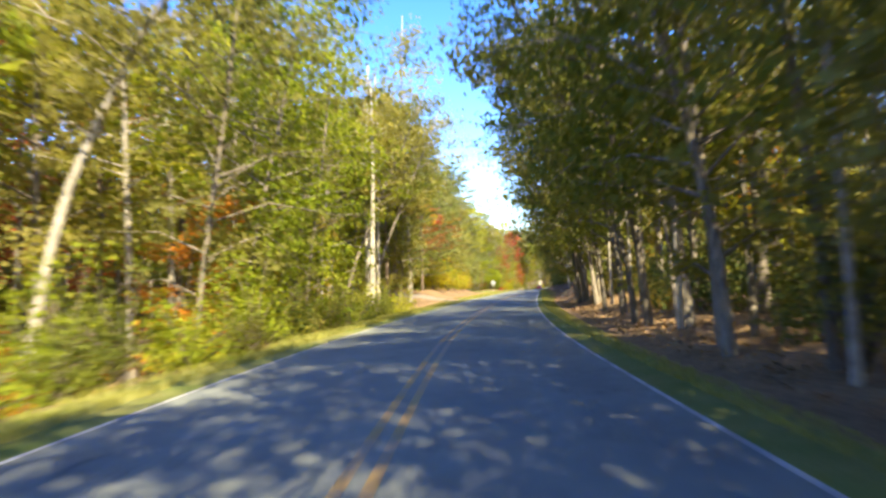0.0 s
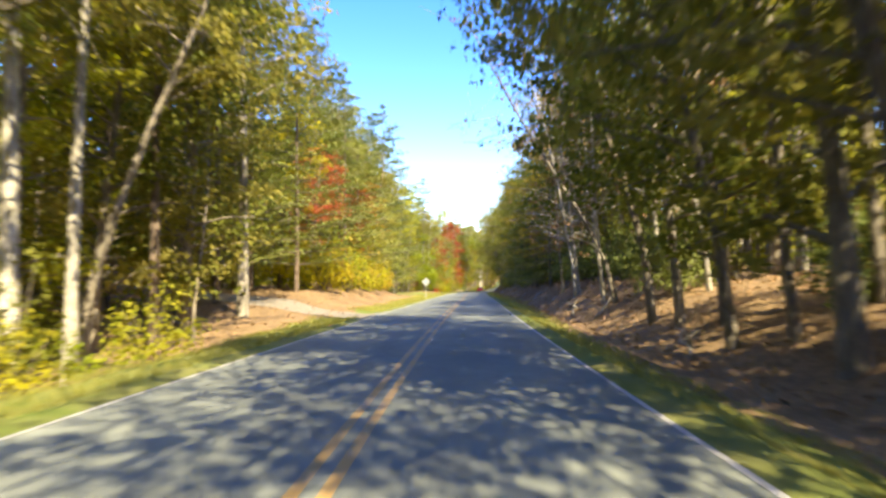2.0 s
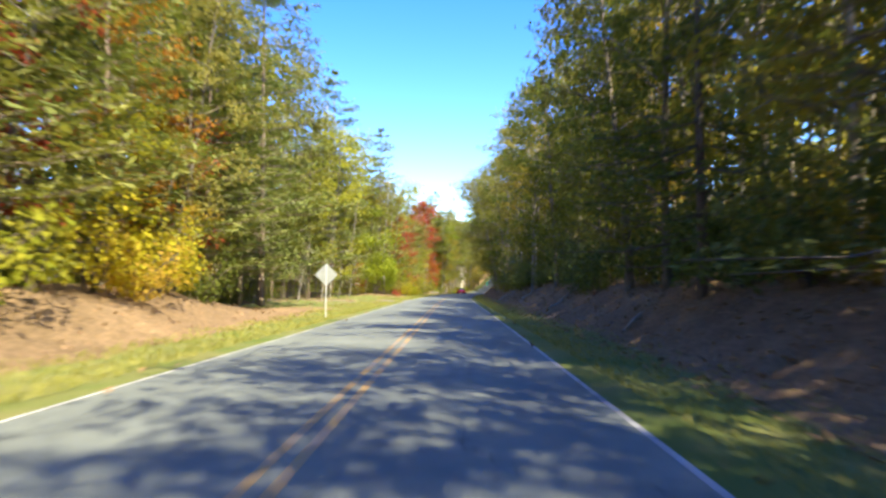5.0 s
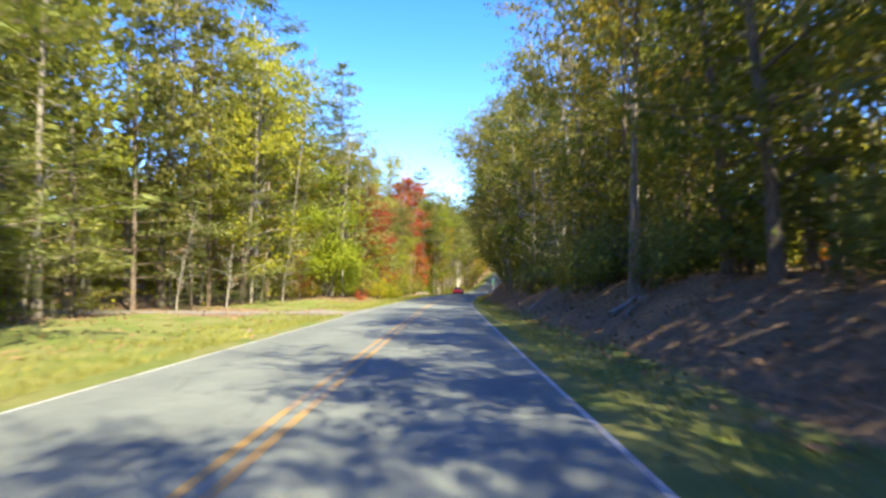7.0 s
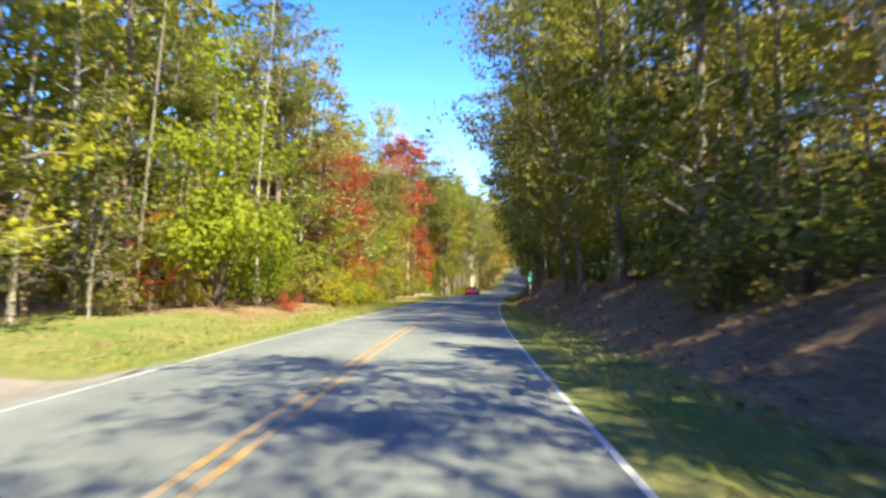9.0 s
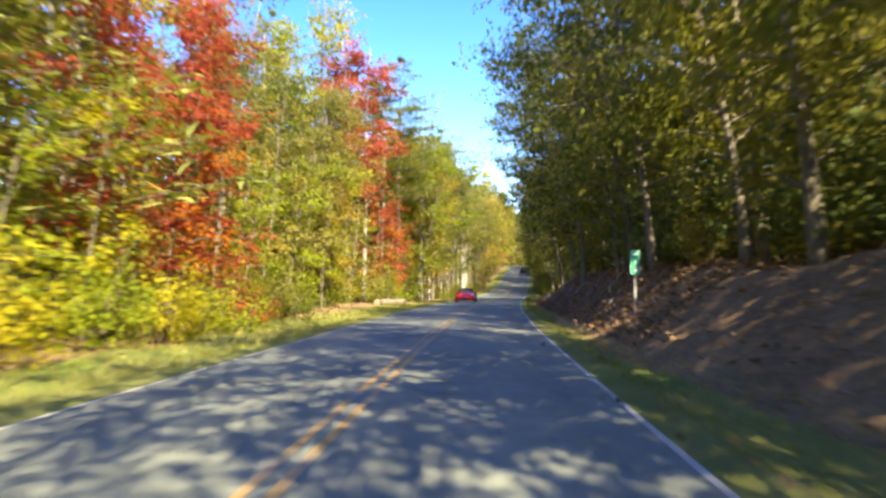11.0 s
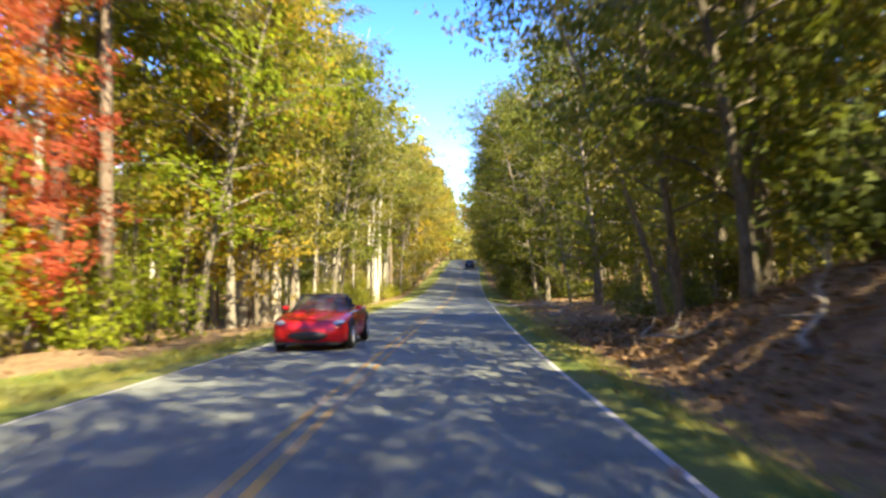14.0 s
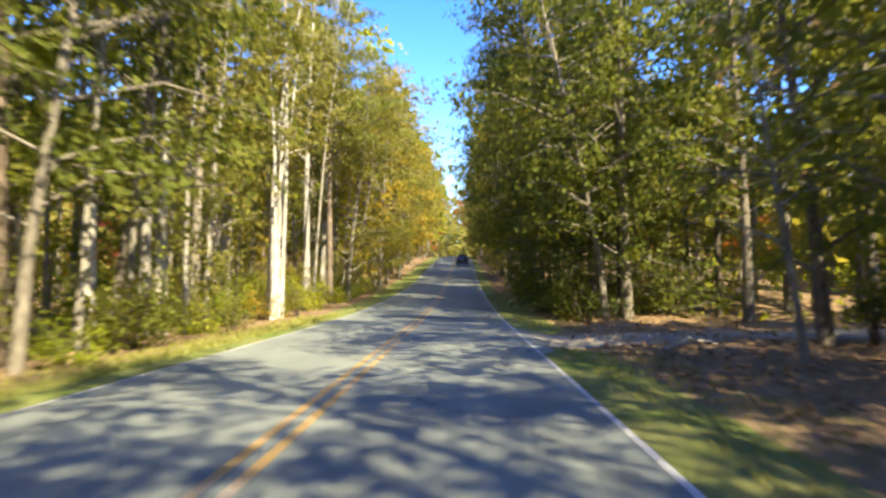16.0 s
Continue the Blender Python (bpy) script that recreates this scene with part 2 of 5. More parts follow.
def centre(s):
    """Points of the centre line at s (array), by a Catmull-Rom spline through the knots; straight beyond the ends."""
    s = np.atleast_1d(np.asarray(s, float))
    u = (s - S0) / STEP
    over = np.maximum(u - (len(KNOTS) - 1), 0) + np.minimum(u, 0)
    u = np.clip(u, 0, len(KNOTS) - 1 - 1e-6)
    i = u.astype(int)
    f = (u - i)[:, None]
    k = np.vstack([2 * KNOTS[0] - KNOTS[1], KNOTS, 2 * KNOTS[-1] - KNOTS[-2]])
    a, b, c, d = k[i], k[i + 1], k[i + 2], k[np.minimum(i + 3, len(k) - 1)]
    q = 0.5 * (2 * b + (c - a) * f + (2 * a - 5 * b + 4 * c - d) * f * f + (3 * b - a - 3 * c + d) * f ** 3)
    flat = np.where(over[:, None] > 0, KNOTS[-1] - KNOTS[-2], KNOTS[1] - KNOTS[0]) * over[:, None]
    flat[:, 2] *= 0.3
    return q + flat


def side(s):
    """Unit vectors to the right of the road at s."""
    d = centre(np.asarray(s) + 0.5) - centre(np.asarray(s) - 0.5)
    n = np.stack([d[:, 1], -d[:, 0]], 1)
    return n / np.linalg.norm(n, axis=1)[:, None]


def smooth(x, a, b):
    t = np.clip((x - a) / (b - a), 0, 1)
    return t * t * (3 - 2 * t)


BANK_S = [-60, 0, 25, 45, 60, 80, 110, 180, 205, 240, 250, 258, 266, 300, 312, 340, 400, 520]
BANK_H = [0.3, 0.3, 0.5, 1.2, 2.0, 2.6, 2.4, 2.4, 2.8, 3.2, 2.4, 0.9, 0.1, 0.0, 0.8, 1.6, 2.0, 2.0]
LEFT_S = [-60, 58, 70, 90, 100, 118, 128, 175, 190, 240, 270, 320, 360, 520]
LEFT_H = [-1.6, -1.5, -0.1, 1.1, 1.5, 1.3, 0.1, -0.1, 0.4, 0.2, -0.4, -0.2, 0.8, 1.0]


def drives(s, l):
    """1 on the three drives that leave the road, 0 away from them."""
    s, l = np.asarray(s, float), np.asarray(l, float)
    left = np.exp(-((s - 74.5 - (-l - 4) * 0.9) / 3.2) ** 2) * (l < -3) * (l > -40)
    pull = np.exp(-((s - 166 - (-l - 8) * 0.15) / 3.5) ** 2) * (l < -3) * (l > -26)
    right = np.exp(-((s - 288.5 - (l - 4) * 0.25) / 2.6) ** 2) * (l > 3) * (l < 45)
    return np.clip(left + pull + right, 0, 1)


def relief(s, l):
    """Height of the ground over the road's centre line."""
    s, l = np.asarray(s, float), np.asarray(l, float)
    right = np.interp(s, BANK_S, BANK_H)
    left = np.interp(s, LEFT_S, LEFT_H)
    h = -0.12 * smooth(np.abs(l), 3.5, 4.6) - 0.08 * smooth(drives(s, l), 0.05, 0.4) * (1 - smooth(np.abs(l), 4.2, 6.0))
    toe = np.interp(s, [190, 203, 246, 262], [5.2, 3.95, 4.3, 5.2])  # the bank comes closer to the road by the marker
    h = h + right * (0.72 * smooth(l, toe, toe + 3.5) + 0.28 * smooth(l, 8.0, 16.0)) + right * 0.5 * smooth(l, 16, 50)
    h = h + left * np.where(left < 0, smooth(-l, 4.7, 9.5), smooth(-l, 6.0, 10.5)) + 1.2 * smooth(-l, 18, 60) + 16 * smooth(np.abs(l), 26, 110)
    return h + 15.0 * smooth(s, 540, 610)


def bumps(x, y):
    return 0.16 * np.sin(x * 0.9 + 1.3 * np.sin(y * 0.37)) * np.sin(y * 0.8 + np.sin(x * 0.5)) + 0.04 * np.sin(x * 2.3 + y * 1.1) * np.sin(y * 2.9 - x * 0.7)


def at(s, l):
    """World place on the ground at plan coordinates (arrays or numbers)."""
    s, l = np.broadcast_arrays(np.atleast_1d(np.asarray(s, float)), np.atleast_1d(np.asarray(l, float)))
    c, n = centre(s), side(s)
    x, y = c[:, 0] + n[:, 0] * l, c[:, 1] + n[:, 1] * l
    z = c[:, 2] + relief(s, l) + bumps(x, y) * smooth(np.abs(l), 4.5, 7.0) * (1 - smooth(drives(s, l), 0.1, 0.6))
    return np.stack([x, y, z], 1)


def spot(s, l, dz=0.0):
    x, y, z = at(s, l)[0]
    return Vector((x, y, z + dz))


def heading(s):
    """Turn about z, in degrees, that makes +y point along the road at s."""
    n = side([s])[0]
    return math.degrees(math.atan2(n[1], n[0]))


# ======================= mesh helpers =======================
def mesh_object(name, verts, faces, material, parent=None, label="", shade=False):
    me = bpy.data.meshes.new(name)
    me.from_pydata([tuple(v) for v in verts] if not isinstance(verts, np.ndarray) else verts.tolist(), [], faces if isinstance(faces, list) else faces.tolist())
    me.materials.append(material)
    if shade:
        me.polygons.foreach_set("use_smooth", [True] * len(me.polygons))
    ob = new(name, me)
    ob.parent = parent
    return tagged(ob, label)


def part(name, bm, material, parent=None, label="", shade=False):
    me = bpy.data.meshes.new(name)
    bm.to_mesh(me)
    bm.free()
    me.materials.append(material)
    if shade:
        me.polygons.foreach_set("use_smooth", [True] * len(me.polygons))
    ob = new(name, me)
    ob.parent = parent
    return tagged(ob, label)


def box_bm(x, y, z, sx, sy, sz, bevel=0.0):
    bm = bmesh.new()
    bmesh.ops.create_cube(bm, size=1.0, matrix=Matrix.Translation((x, y, z)) @ Matrix.Diagonal((sx, sy, sz, 1)))
    if bevel:
        bmesh.ops.bevel(bm, geom=bm.edges[:], offset=bevel, segments=2, affect="EDGES", profile=0.5)
    return bm


class Shell:
    """Collects tubes into one list of vertices and faces."""

    def __init__(self):
        self.v, self.f = [], []

    def tube(self, pts, radii, sides=6):
        pts = np.asarray(pts, float)
        base = len(self.v)
        d = np.gradient(pts, axis=0)
        for k, (p, r, t) in enumerate(zip(pts, radii, d)):
            t = t / (np.linalg.norm(t) + 1e-9)
            a = np.cross(t, (0, 0, 1) if abs(t[2]) < 0.9 else (1, 0, 0))
            a /= np.linalg.norm(a)
            b = np.cross(t, a)
            for j in range(sides):
                w = 2 * math.pi * j / sides
                self.v.append(p + r * (a * math.cos(w) + b * math.sin(w)))
        n = len(pts)
        for k in range(n - 1):
            for j in range(sides):
                q = base + k * sides + j
                w = base + k * sides + (j + 1) % sides
                self.f.append((q, w, w + sides, q + sides))
        self.f.append(tuple(base + (n - 1) * sides + j for j in range(sides)))


def leaves(rng, centres, size, droop=0.0, slim=0.6, flat=0.0, out=None):
    """Three-sided leaves at the centres. Returns vertices and faces."""
    n = len(centres)
    d = rng.normal(size=(n, 3))
    if out is not None:  # blades turned outwards and up, to the light
        u = out * 0.9 + np.array([0, 0, 0.45]) + rng.normal(size=(n, 3)) * 0.5
        u /= np.linalg.norm(u, axis=1)[:, None] + 1e-9
        d[:, 2] -= droop
        d -= u * (d * u).sum(1)[:, None]
        d /= np.linalg.norm(d, axis=1)[:, None] + 1e-9
        w = np.cross(u, d)
        s = size * rng.uniform(0.65, 1.3, (n, 1))
        v = np.stack([centres - w * s * slim * 0.55, centres + d * s, centres + w * s * slim * 0.55 + d * s * 0.25], 1).reshape(-1, 3)
        return v, np.arange(3 * n).reshape(n, 3)
    d[:, 2] = d[:, 2] * (1 - flat) - droop
    d /= np.linalg.norm(d, axis=1)[:, None]
    w = rng.normal(size=(n, 3))
    if flat:
        w = np.cross(d, np.tile((0, 0, 1.0), (n, 1)) + rng.normal(size=(n, 3)) * 0.35)
    else:
        w = np.cross(d, w)
    w /= np.linalg.norm(w, axis=1)[:, None] + 1e-9
    s = size * rng.uniform(0.65, 1.3, (n, 1))
    a = centres
    v = np.stack([a - w * s * slim * 0.55, a + w * s * slim * 0.55 + d * s * 0.2, a + d * s], 1).reshape(-1, 3)
    return v, np.arange(3 * n).reshape(n, 3)


def bend_line(rng, height, lean, wobble, n=8):
    z = np.linspace(0, height, n)
    ph = rng.uniform(0, 6.28, 4)
    x = lean[0] * (z / height) ** 1.4 * height + wobble * np.sin(z / height * 4.0 + ph[0]) * (z / height)
    y = lean[1] * (z / height) ** 1.4 * height + wobble * np.sin(z / height * 3.1 + ph[1]) * (z / height)
    return np.stack([x, y, z], 1)


def broadleaf(seed, height, spread, low, radius, count, size, lean=(0, 0), clumps=26, wobble=0.35, stems=1, thin=1.0, twigs=1):
    """Trunk and crown of a broad-leaved tree: limbs carry clumps of leaves. low: height of the crown's foot. Returns two (verts, faces)."""
    rng = np.random.default_rng(seed)
    count, size = count * 1.75, size * 0.78
    sh = Shell()
    cen = []
    for stem in range(stems):
        ln = (lean[0] + (rng.uniform(-0.09, 0.09) if stems > 1 else 0), lean[1] + (rng.uniform(-0.09, 0.09) if stems > 1 else 0))
        h = height * (1 if stem == 0 else rng.uniform(0.7, 0.95))
        line = bend_line(rng, h * 0.93, ln, wobble)
        if stems > 1:
            line[:, :2] += rng.uniform(-0.35, 0.35, 2)
        rr = radius * (1 if stem == 0 else 0.75)
        rad = rr * (1 - 0.88 * (line[:, 2] / h) ** 0.9)
        rad[0] *= 1.35
        line[0, 2] = -0.5
        sh.tube(line, rad, 7)
        k = max(4, clumps // stems)
        for j in range(k):
            fz = (j + rng.uniform(0, 1)) / k
            z = low + (h * 0.97 - low) * fz
            p0 = np.array([np.interp(z * 0.9, line[:, 2], line[:, a]) for a in range(3)])
            ang = rng.uniform(0, 6.283)
            prof = math.sin(math.pi * min(1, 0.16 + 0.80 * fz)) ** 0.7
            reach = spread * prof * rng.uniform(0.45, 1.0)
            p1 = p0 + np.array([math.cos(ang) * reach, math.sin(ang) * reach, reach * rng.uniform(0.05, 0.5)])
            pm = (p0 + p1) / 2 + np.array([0, 0, reach * 0.12]) + rng.normal(size=3) * 0.12
            r0 = max(0.02, rr * (1 - 0.85 * z / h) * 0.45)
            sh.tube([p0, pm, p1], [r0, r0 * 0.6, 0.012], 4)
            for tw in range(twigs):
                q = pm + (p1 - pm) * rng.uniform(0.1, 0.9)
                e = q + rng.normal(size=3) * np.array([1, 1, 0.6]) * spread * 0.22
                sh.tube([q, e], [r0 * 0.35, 0.008], 3)
            cen += [(p1, spread * rng.uniform(0.17, 0.32)), (pm + rng.normal(size=3) * 0.3, spread * rng.uniform(0.15, 0.26)), (p0 + (p1 - p0) * 0.78 + rng.normal(size=3) * 0.09 * spread, spread * rng.uniform(0.15, 0.28))]
    per = max(4, int(count / len(cen)))
    pts, outs = [], []
    for c, r in cen:
        k = max(3, int(per * rng.uniform(0.5, 1.5) * thin))
        d = rng.normal(size=(k, 3))
        d /= np.linalg.norm(d, axis=1)[:, None]
        sub = c + d[: k // 6 + 1] * (rng.uniform(0, 1, (k // 6 + 1, 1)) ** 0.5) * r * np.array([1.1, 1.1, 0.62])
        spray = np.repeat(sub, 6, axis=0)[:k]  # six leaves to a twig
        pts.append(spray + rng.normal(size=(len(spray), 3)) * size * np.array([1.0, 1.0, 0.6]))
        o = (pts[-1] - c) / r + np.array([c[0], c[1], 0]) / spread
        outs.append(o / (np.linalg.norm(o, axis=1)[:, None] + 0.2))
    pts = np.concatenate(pts)
    return (np.array(sh.v), sh.f), leaves(rng, pts, size, 0.25, 0.95, 0.0, np.concatenate(outs))


def conifer(seed, height, spread, low, radius, count, size, whorls=16, layered=True, thin=1.0, taper=0.75):
    """Trunk with whorls of level boughs; flat sprays of needles lie on the boughs."""
    rng = np.random.default_rng(seed)
    count, size = count * 1.9, size * 0.84
    sh = Shell()
    line = bend_line(rng, height, (0, 0), 0.15)
    line[0, 2] = -0.5
    sh.tube(line, radius * (1 - 0.95 * np.clip(line[:, 2], 0, None) / height), 7)
    pts = []
    per = max(6, int(count / (whorls * 4.5)))
    for k in range(whorls):
        f = k / (whorls - 1)
        z = low + (height - low) * f * 0.98
        p0 = np.array([np.interp(z, line[:, 2], line[:, a]) for a in range(3)])
        for b in range(rng.integers(4, 6)):
            ang = rng.uniform(0, 6.283)
            reach = spread * (1 - f) ** taper * rng.uniform(0.55, 1.1) + 0.25
            up = reach * (0.18 if layered else -0.12)
            p1 = p0 + np.array([math.cos(ang) * reach, math.sin(ang) * reach, up + rng.normal() * 0.1])
            sh.tube([p0, (p0 + p1) / 2 + np.array([0, 0, -0.05 * reach]), p1], [max(0.015, radius * 0.22 * (1 - f)), 0.02, 0.008], 4)
            n = max(4, int(per * (0.4 + reach / spread) * thin))
            u = rng.uniform(0.25, 1.05, (n, 1))
            w = rng.normal(size=(n, 1)) * reach * 0.17 * (1.2 - u * 0.6)
            perp = np.array([-math.sin(ang), math.cos(ang), 0])
            q = p0 + (p1 - p0) * u + perp * w
            q[:, 2] += rng.normal(size=n) * 0.10 - np.abs(w[:, 0]) * 0.15
            pts.append(q)
    pts = np.concatenate(pts)
    return (np.array(sh.v), sh.f), leaves(rng, pts, size, 0.05, 0.25, 0.75)


def bush(seed, height, spread, count, size):
    """Many thin stems from one foot, and leaves in clumps down to the ground."""
    rng = np.random.default_rng(seed)
    count, size = count * 1.75, size * 0.78
    sh = Shell()
    cen = []
    for k in range(11):
        ang = rng.uniform(0, 6.283)
        reach = spread * rng.uniform(0.2, 0.95)
        h = height * rng.uniform(0.45, 1.0) * (1.05 - 0.45 * reach / spread)
        p1 = np.array([math.cos(ang) * reach, math.sin(ang) * reach, h])
        pm = p1 * np.array([0.4, 0.4, 0.55])
        sh.tube([(0, 0, -0.2), pm, p1], [0.03, 0.02, 0.006], 4)
        cen += [(p1, spread * 0.33), (pm + rng.normal(size=3) * 0.25, spread * 0.33), (p1 * np.array([1.05, 1.05, 0.45]), spread * 0.3)]
    pts, outs = [], []
    for c, r in cen:
        k = max(4, int(count / len(cen) * rng.uniform(0.6, 1.4)))
        d = rng.normal(size=(k, 3))
        d /= np.linalg.norm(d, axis=1)[:, None]
        q = c + d * (rng.uniform(0, 1, (k, 1)) ** 0.5) * r * np.array([1, 1, 0.75])
        q[:, 2] = np.maximum(q[:, 2], 0.06)
        pts.append(q)
        outs.append(d * 0.7 + np.array([c[0], c[1], 0]) / spread)
    return (np.array(sh.v), sh.f), leaves(rng, np.concatenate(pts), size, 0.1, 0.8, 0.0, np.concatenate(outs))


# ======================= ground, road and its lines =======================
def strip(name, rows_s, offsets, lift, material, flat=True):
    s = np.asarray(rows_s, float)
    c, n = centre(s), side(s)
    verts = []
    for k in range(len(s)):
        for o in offsets:
            verts.append((c[k, 0] + n[k, 0] * o, c[k, 1] + n[k, 1] * o, c[k, 2] + lift - 0.018 * abs(o)))
    m = len(offsets)
    faces = [(a * m + b, a * m + b + 1, (a + 1) * m + b + 1, (a + 1) * m + b) for a in range(len(s) - 1) for b in range(m - 1)]
    return mesh_object(name, verts, faces, material)


def build_ground():
    s = np.concatenate([[-600, -300, -150, -90], np.arange(-60, 330, 1.0), np.arange(330, 520, 4.0), [560, 640, 800, 1200, 2200]])
    l = np.concatenate([[-1800, -700, -300, -150, -90, -60], np.arange(-45, -16, 3.0), np.arange(-16, -3.4, 0.6), [-3.3, 0, 3.3], np.arange(3.9, 16, 0.5), np.arange(16, 46, 3.0), [60, 90, 150, 300, 700, 1800]])
    ss, ll = np.meshgrid(s, l, indexing="ij")
    v = at(ss.ravel(), ll.ravel())
    v[:, 2] -= 0.06 * (np.abs(ll.ravel()) < 3.4)
    m = len(l)
    idx = np.arange(len(v)).reshape(len(s), m)
    f = np.stack([idx[:-1, :-1], idx[:-1, 1:], idx[1:, 1:], idx[1:, :-1]], -1).reshape(-1, 4)
    ob = mesh_object("ground", v, f, GROUND, None, "leaf-littered forest floor with grassy road verges", True)
    tagged(ob, "", "ground", "", "structure")
    S, L = ss.ravel(), ll.ravel()
    rw = np.interp(S, [-60, 60, 90, 110, 190, 206, 255, 300, 330], [1.0, 1.2, 1.9, 2.6, 2.5, 0.9, 1.0, 2.0, 1.2])
    lw = np.interp(S, [-60, 20, 45, 70, 95, 125, 160, 180, 205, 222, 246, 256, 300, 340], [2.0, 2.0, 2.2, 3.2, 2.5, 3.2, 3.2, 4.5, 3.6, 4.2, 4.4, 1.6, 1.6, 2.5])
    grass = np.where(L > 0, 1 - smooth(L, 3.3 + rw * 0.6, 3.3 + rw * 1.2), 1 - smooth(-L, 3.3 + lw * 0.6, 3.3 + lw * 1.2))
    wide = smooth(S, 130, 140) * (1 - smooth(S, 185, 195)) * (L < 0) * (1 - smooth(-L, 14, 18))
    grass = np.maximum(grass, wide * 0.62)
    gravel = drives(S, L)
    edge = (1 - smooth(np.abs(L), 3.5, 4.0)) * 0.35
    for nm, w in (("grass", np.clip(grass - gravel, 0, 1)), ("gravel", np.maximum(gravel * 0.85, edge))):
        a = ob.data.attributes.new(nm, "FLOAT", "POINT")
        a.data.foreach_set("value", w.astype(np.float32))
    return ob


build_ground()
road_s = np.arange(-60, 540, 2.0)
LANES = (-3.72, -3.45, -2.6, -1.75, -0.9, 0.0, 0.9, 1.75, 2.6, 3.4, 3.66)
road = strip("road", road_s, LANES, 0.0, ASPHALT)
tagged(road, "worn grey asphalt two-lane road", "road", "", "structure")
track = road.data.attributes.new("track", "FLOAT", "POINT")
track.data.foreach_set("value", np.tile([0, 0.0, 0.55, 0.1, 0.5, 0.1, 0.5, 0.1, 0.55, 0.0, 0], len(road_s)).astype(np.float32))
for name, a, b, mat, lab in (("centre_line", -0.165, -0.06, YELLOW_PAINT, "worn yellow painted centre line"), ("centre_line", 0.06, 0.165, YELLOW_PAINT, "worn yellow painted centre line"),
                             ("edge_line", -3.40, -3.32, WHITE_PAINT, "thin white painted edge line"), ("edge_line", 3.22, 3.30, WHITE_PAINT, "thin white painted edge line")):
    ob = strip(name, road_s, (a, b), 0.005, mat)
    tagged(ob, lab, "road marking", "road markings", "structure")



def driveway(name, s0, slope, sign, reach, wide, material, label):
    """A side drive: a flared mouth at the road's edge that narrows to a lane."""
    verts, faces, n = [], [], 9
    ls = np.concatenate([np.arange(3.55, 8.0, 0.3), np.arange(8.0, reach, 0.6)])
    for l in ls:
        half = wide * (0.5 + 0.28 * math.exp(-(l - 3.55) / 1.3))
        mid = s0 + slope * (l - 4)
        row = np.linspace(mid - half, mid + half, n) + 0.12 * np.sin(np.arange(n) * 2.0 + l * 1.7) * (np.abs(np.arange(n) - 4) == 4)
        p = at(row, np.full(n, sign * l))
        p[:, 2] += 0.02
        verts += p.tolist()
    m = len(ls)
    faces = [(a * n + b, a * n + b + 1, (a + 1) * n + b + 1, (a + 1) * n + b) for a in range(m - 1) for b in range(n - 1)]
    return tagged(mesh_object(name, verts, faces, material, None, "", True), label, "driveway", "", "structure")


def dirt_material():
    """Packed pale dirt with stones and darker damp patches."""
    m, t, p = nodes_of("packed_dirt")
    pos = position(t)
    fine, mid, big = noise_node(t, 40, 5, 0.7, pos), noise_node(t, 4.0, 5, 0.6, pos), noise_node(t, 0.5, 3, 0.5, pos)
    c = ramp(t, fine.outputs[0], [(0.3, (0.15, 0.135, 0.112)), (0.7, (0.33, 0.30, 0.25))]).outputs[0]
    c = mix(t, 0.6, c, ramp(t, mid.outputs[0], [(0.3, (0.7, 0.68, 0.65)), (0.7, (1.15, 1.12, 1.08))]).outputs[0], "MULTIPLY")
    c = mix(t, 0.5, c, ramp(t, big.outputs[0], [(0.35, (0.65, 0.62, 0.6)), (0.65, (1.1, 1.1, 1.1))]).outputs[0], "MULTIPLY")
    link(t, c, p.inputs["Base Color"])
    p.inputs["Roughness"].default_value = 0.95
    bump(t, p, fine.outputs[0], 0.6, 0.02)
    return m


DIRT = dirt_material()
driveway("driveway", 74.5, 0.9, -1, 22.0, 4.6, DIRT, "pale dirt drive leaving the road between the trees")
driveway("driveway", 166.0, 0.15, -1, 17.0, 5.0, DIRT, "short gravel pull-off across the grassy verge")
driveway("driveway", 288.5, 0.25, 1, 26.0, 3.6, DIRT, "shaded dirt drive leading off among the trees")

# ======================= trees =======================
BASE = {}


def kind_of_tree(key, make, bark, leaf, name, label, category="tree"):
    BASE[key] = [make, bark, leaf, name, label, category, None]


def toward_road(s, l, jitter=0.0):
    """The turn that makes a tree's +x lean over the road."""
    return heading(s) + (180 if l > 0 else 0) + jitter


def plant(key, s, l, scale=1.0, turn=None, sink=0.05, stretch=1.0):
    make, bark, leaf, name, label, category, ob = BASE[key]
    p = spot(s, l, -sink)
    if turn is None:
        turn = toward_road(s, l, ((s * 137.5 + l * 61.7) % 100) - 50)
    if ob is None:
        (tv, tf), (cv, cf) = make
        ob = new(name)
        mesh_object("trunk", tv, tf, bark, ob, "", True)
        mesh_object("crown", cv, cf, leaf, ob)
        tagged(ob, label, category, "roadside woods")
        ob.matrix_basis = pose(*p, 0, 0, turn)
        BASE[key][6] = ob
        return ob
    return copy_thing(ob, pose(*p, 0, 0, turn) @ Matrix.Diagonal((scale, scale, scale * stretch, 1)))


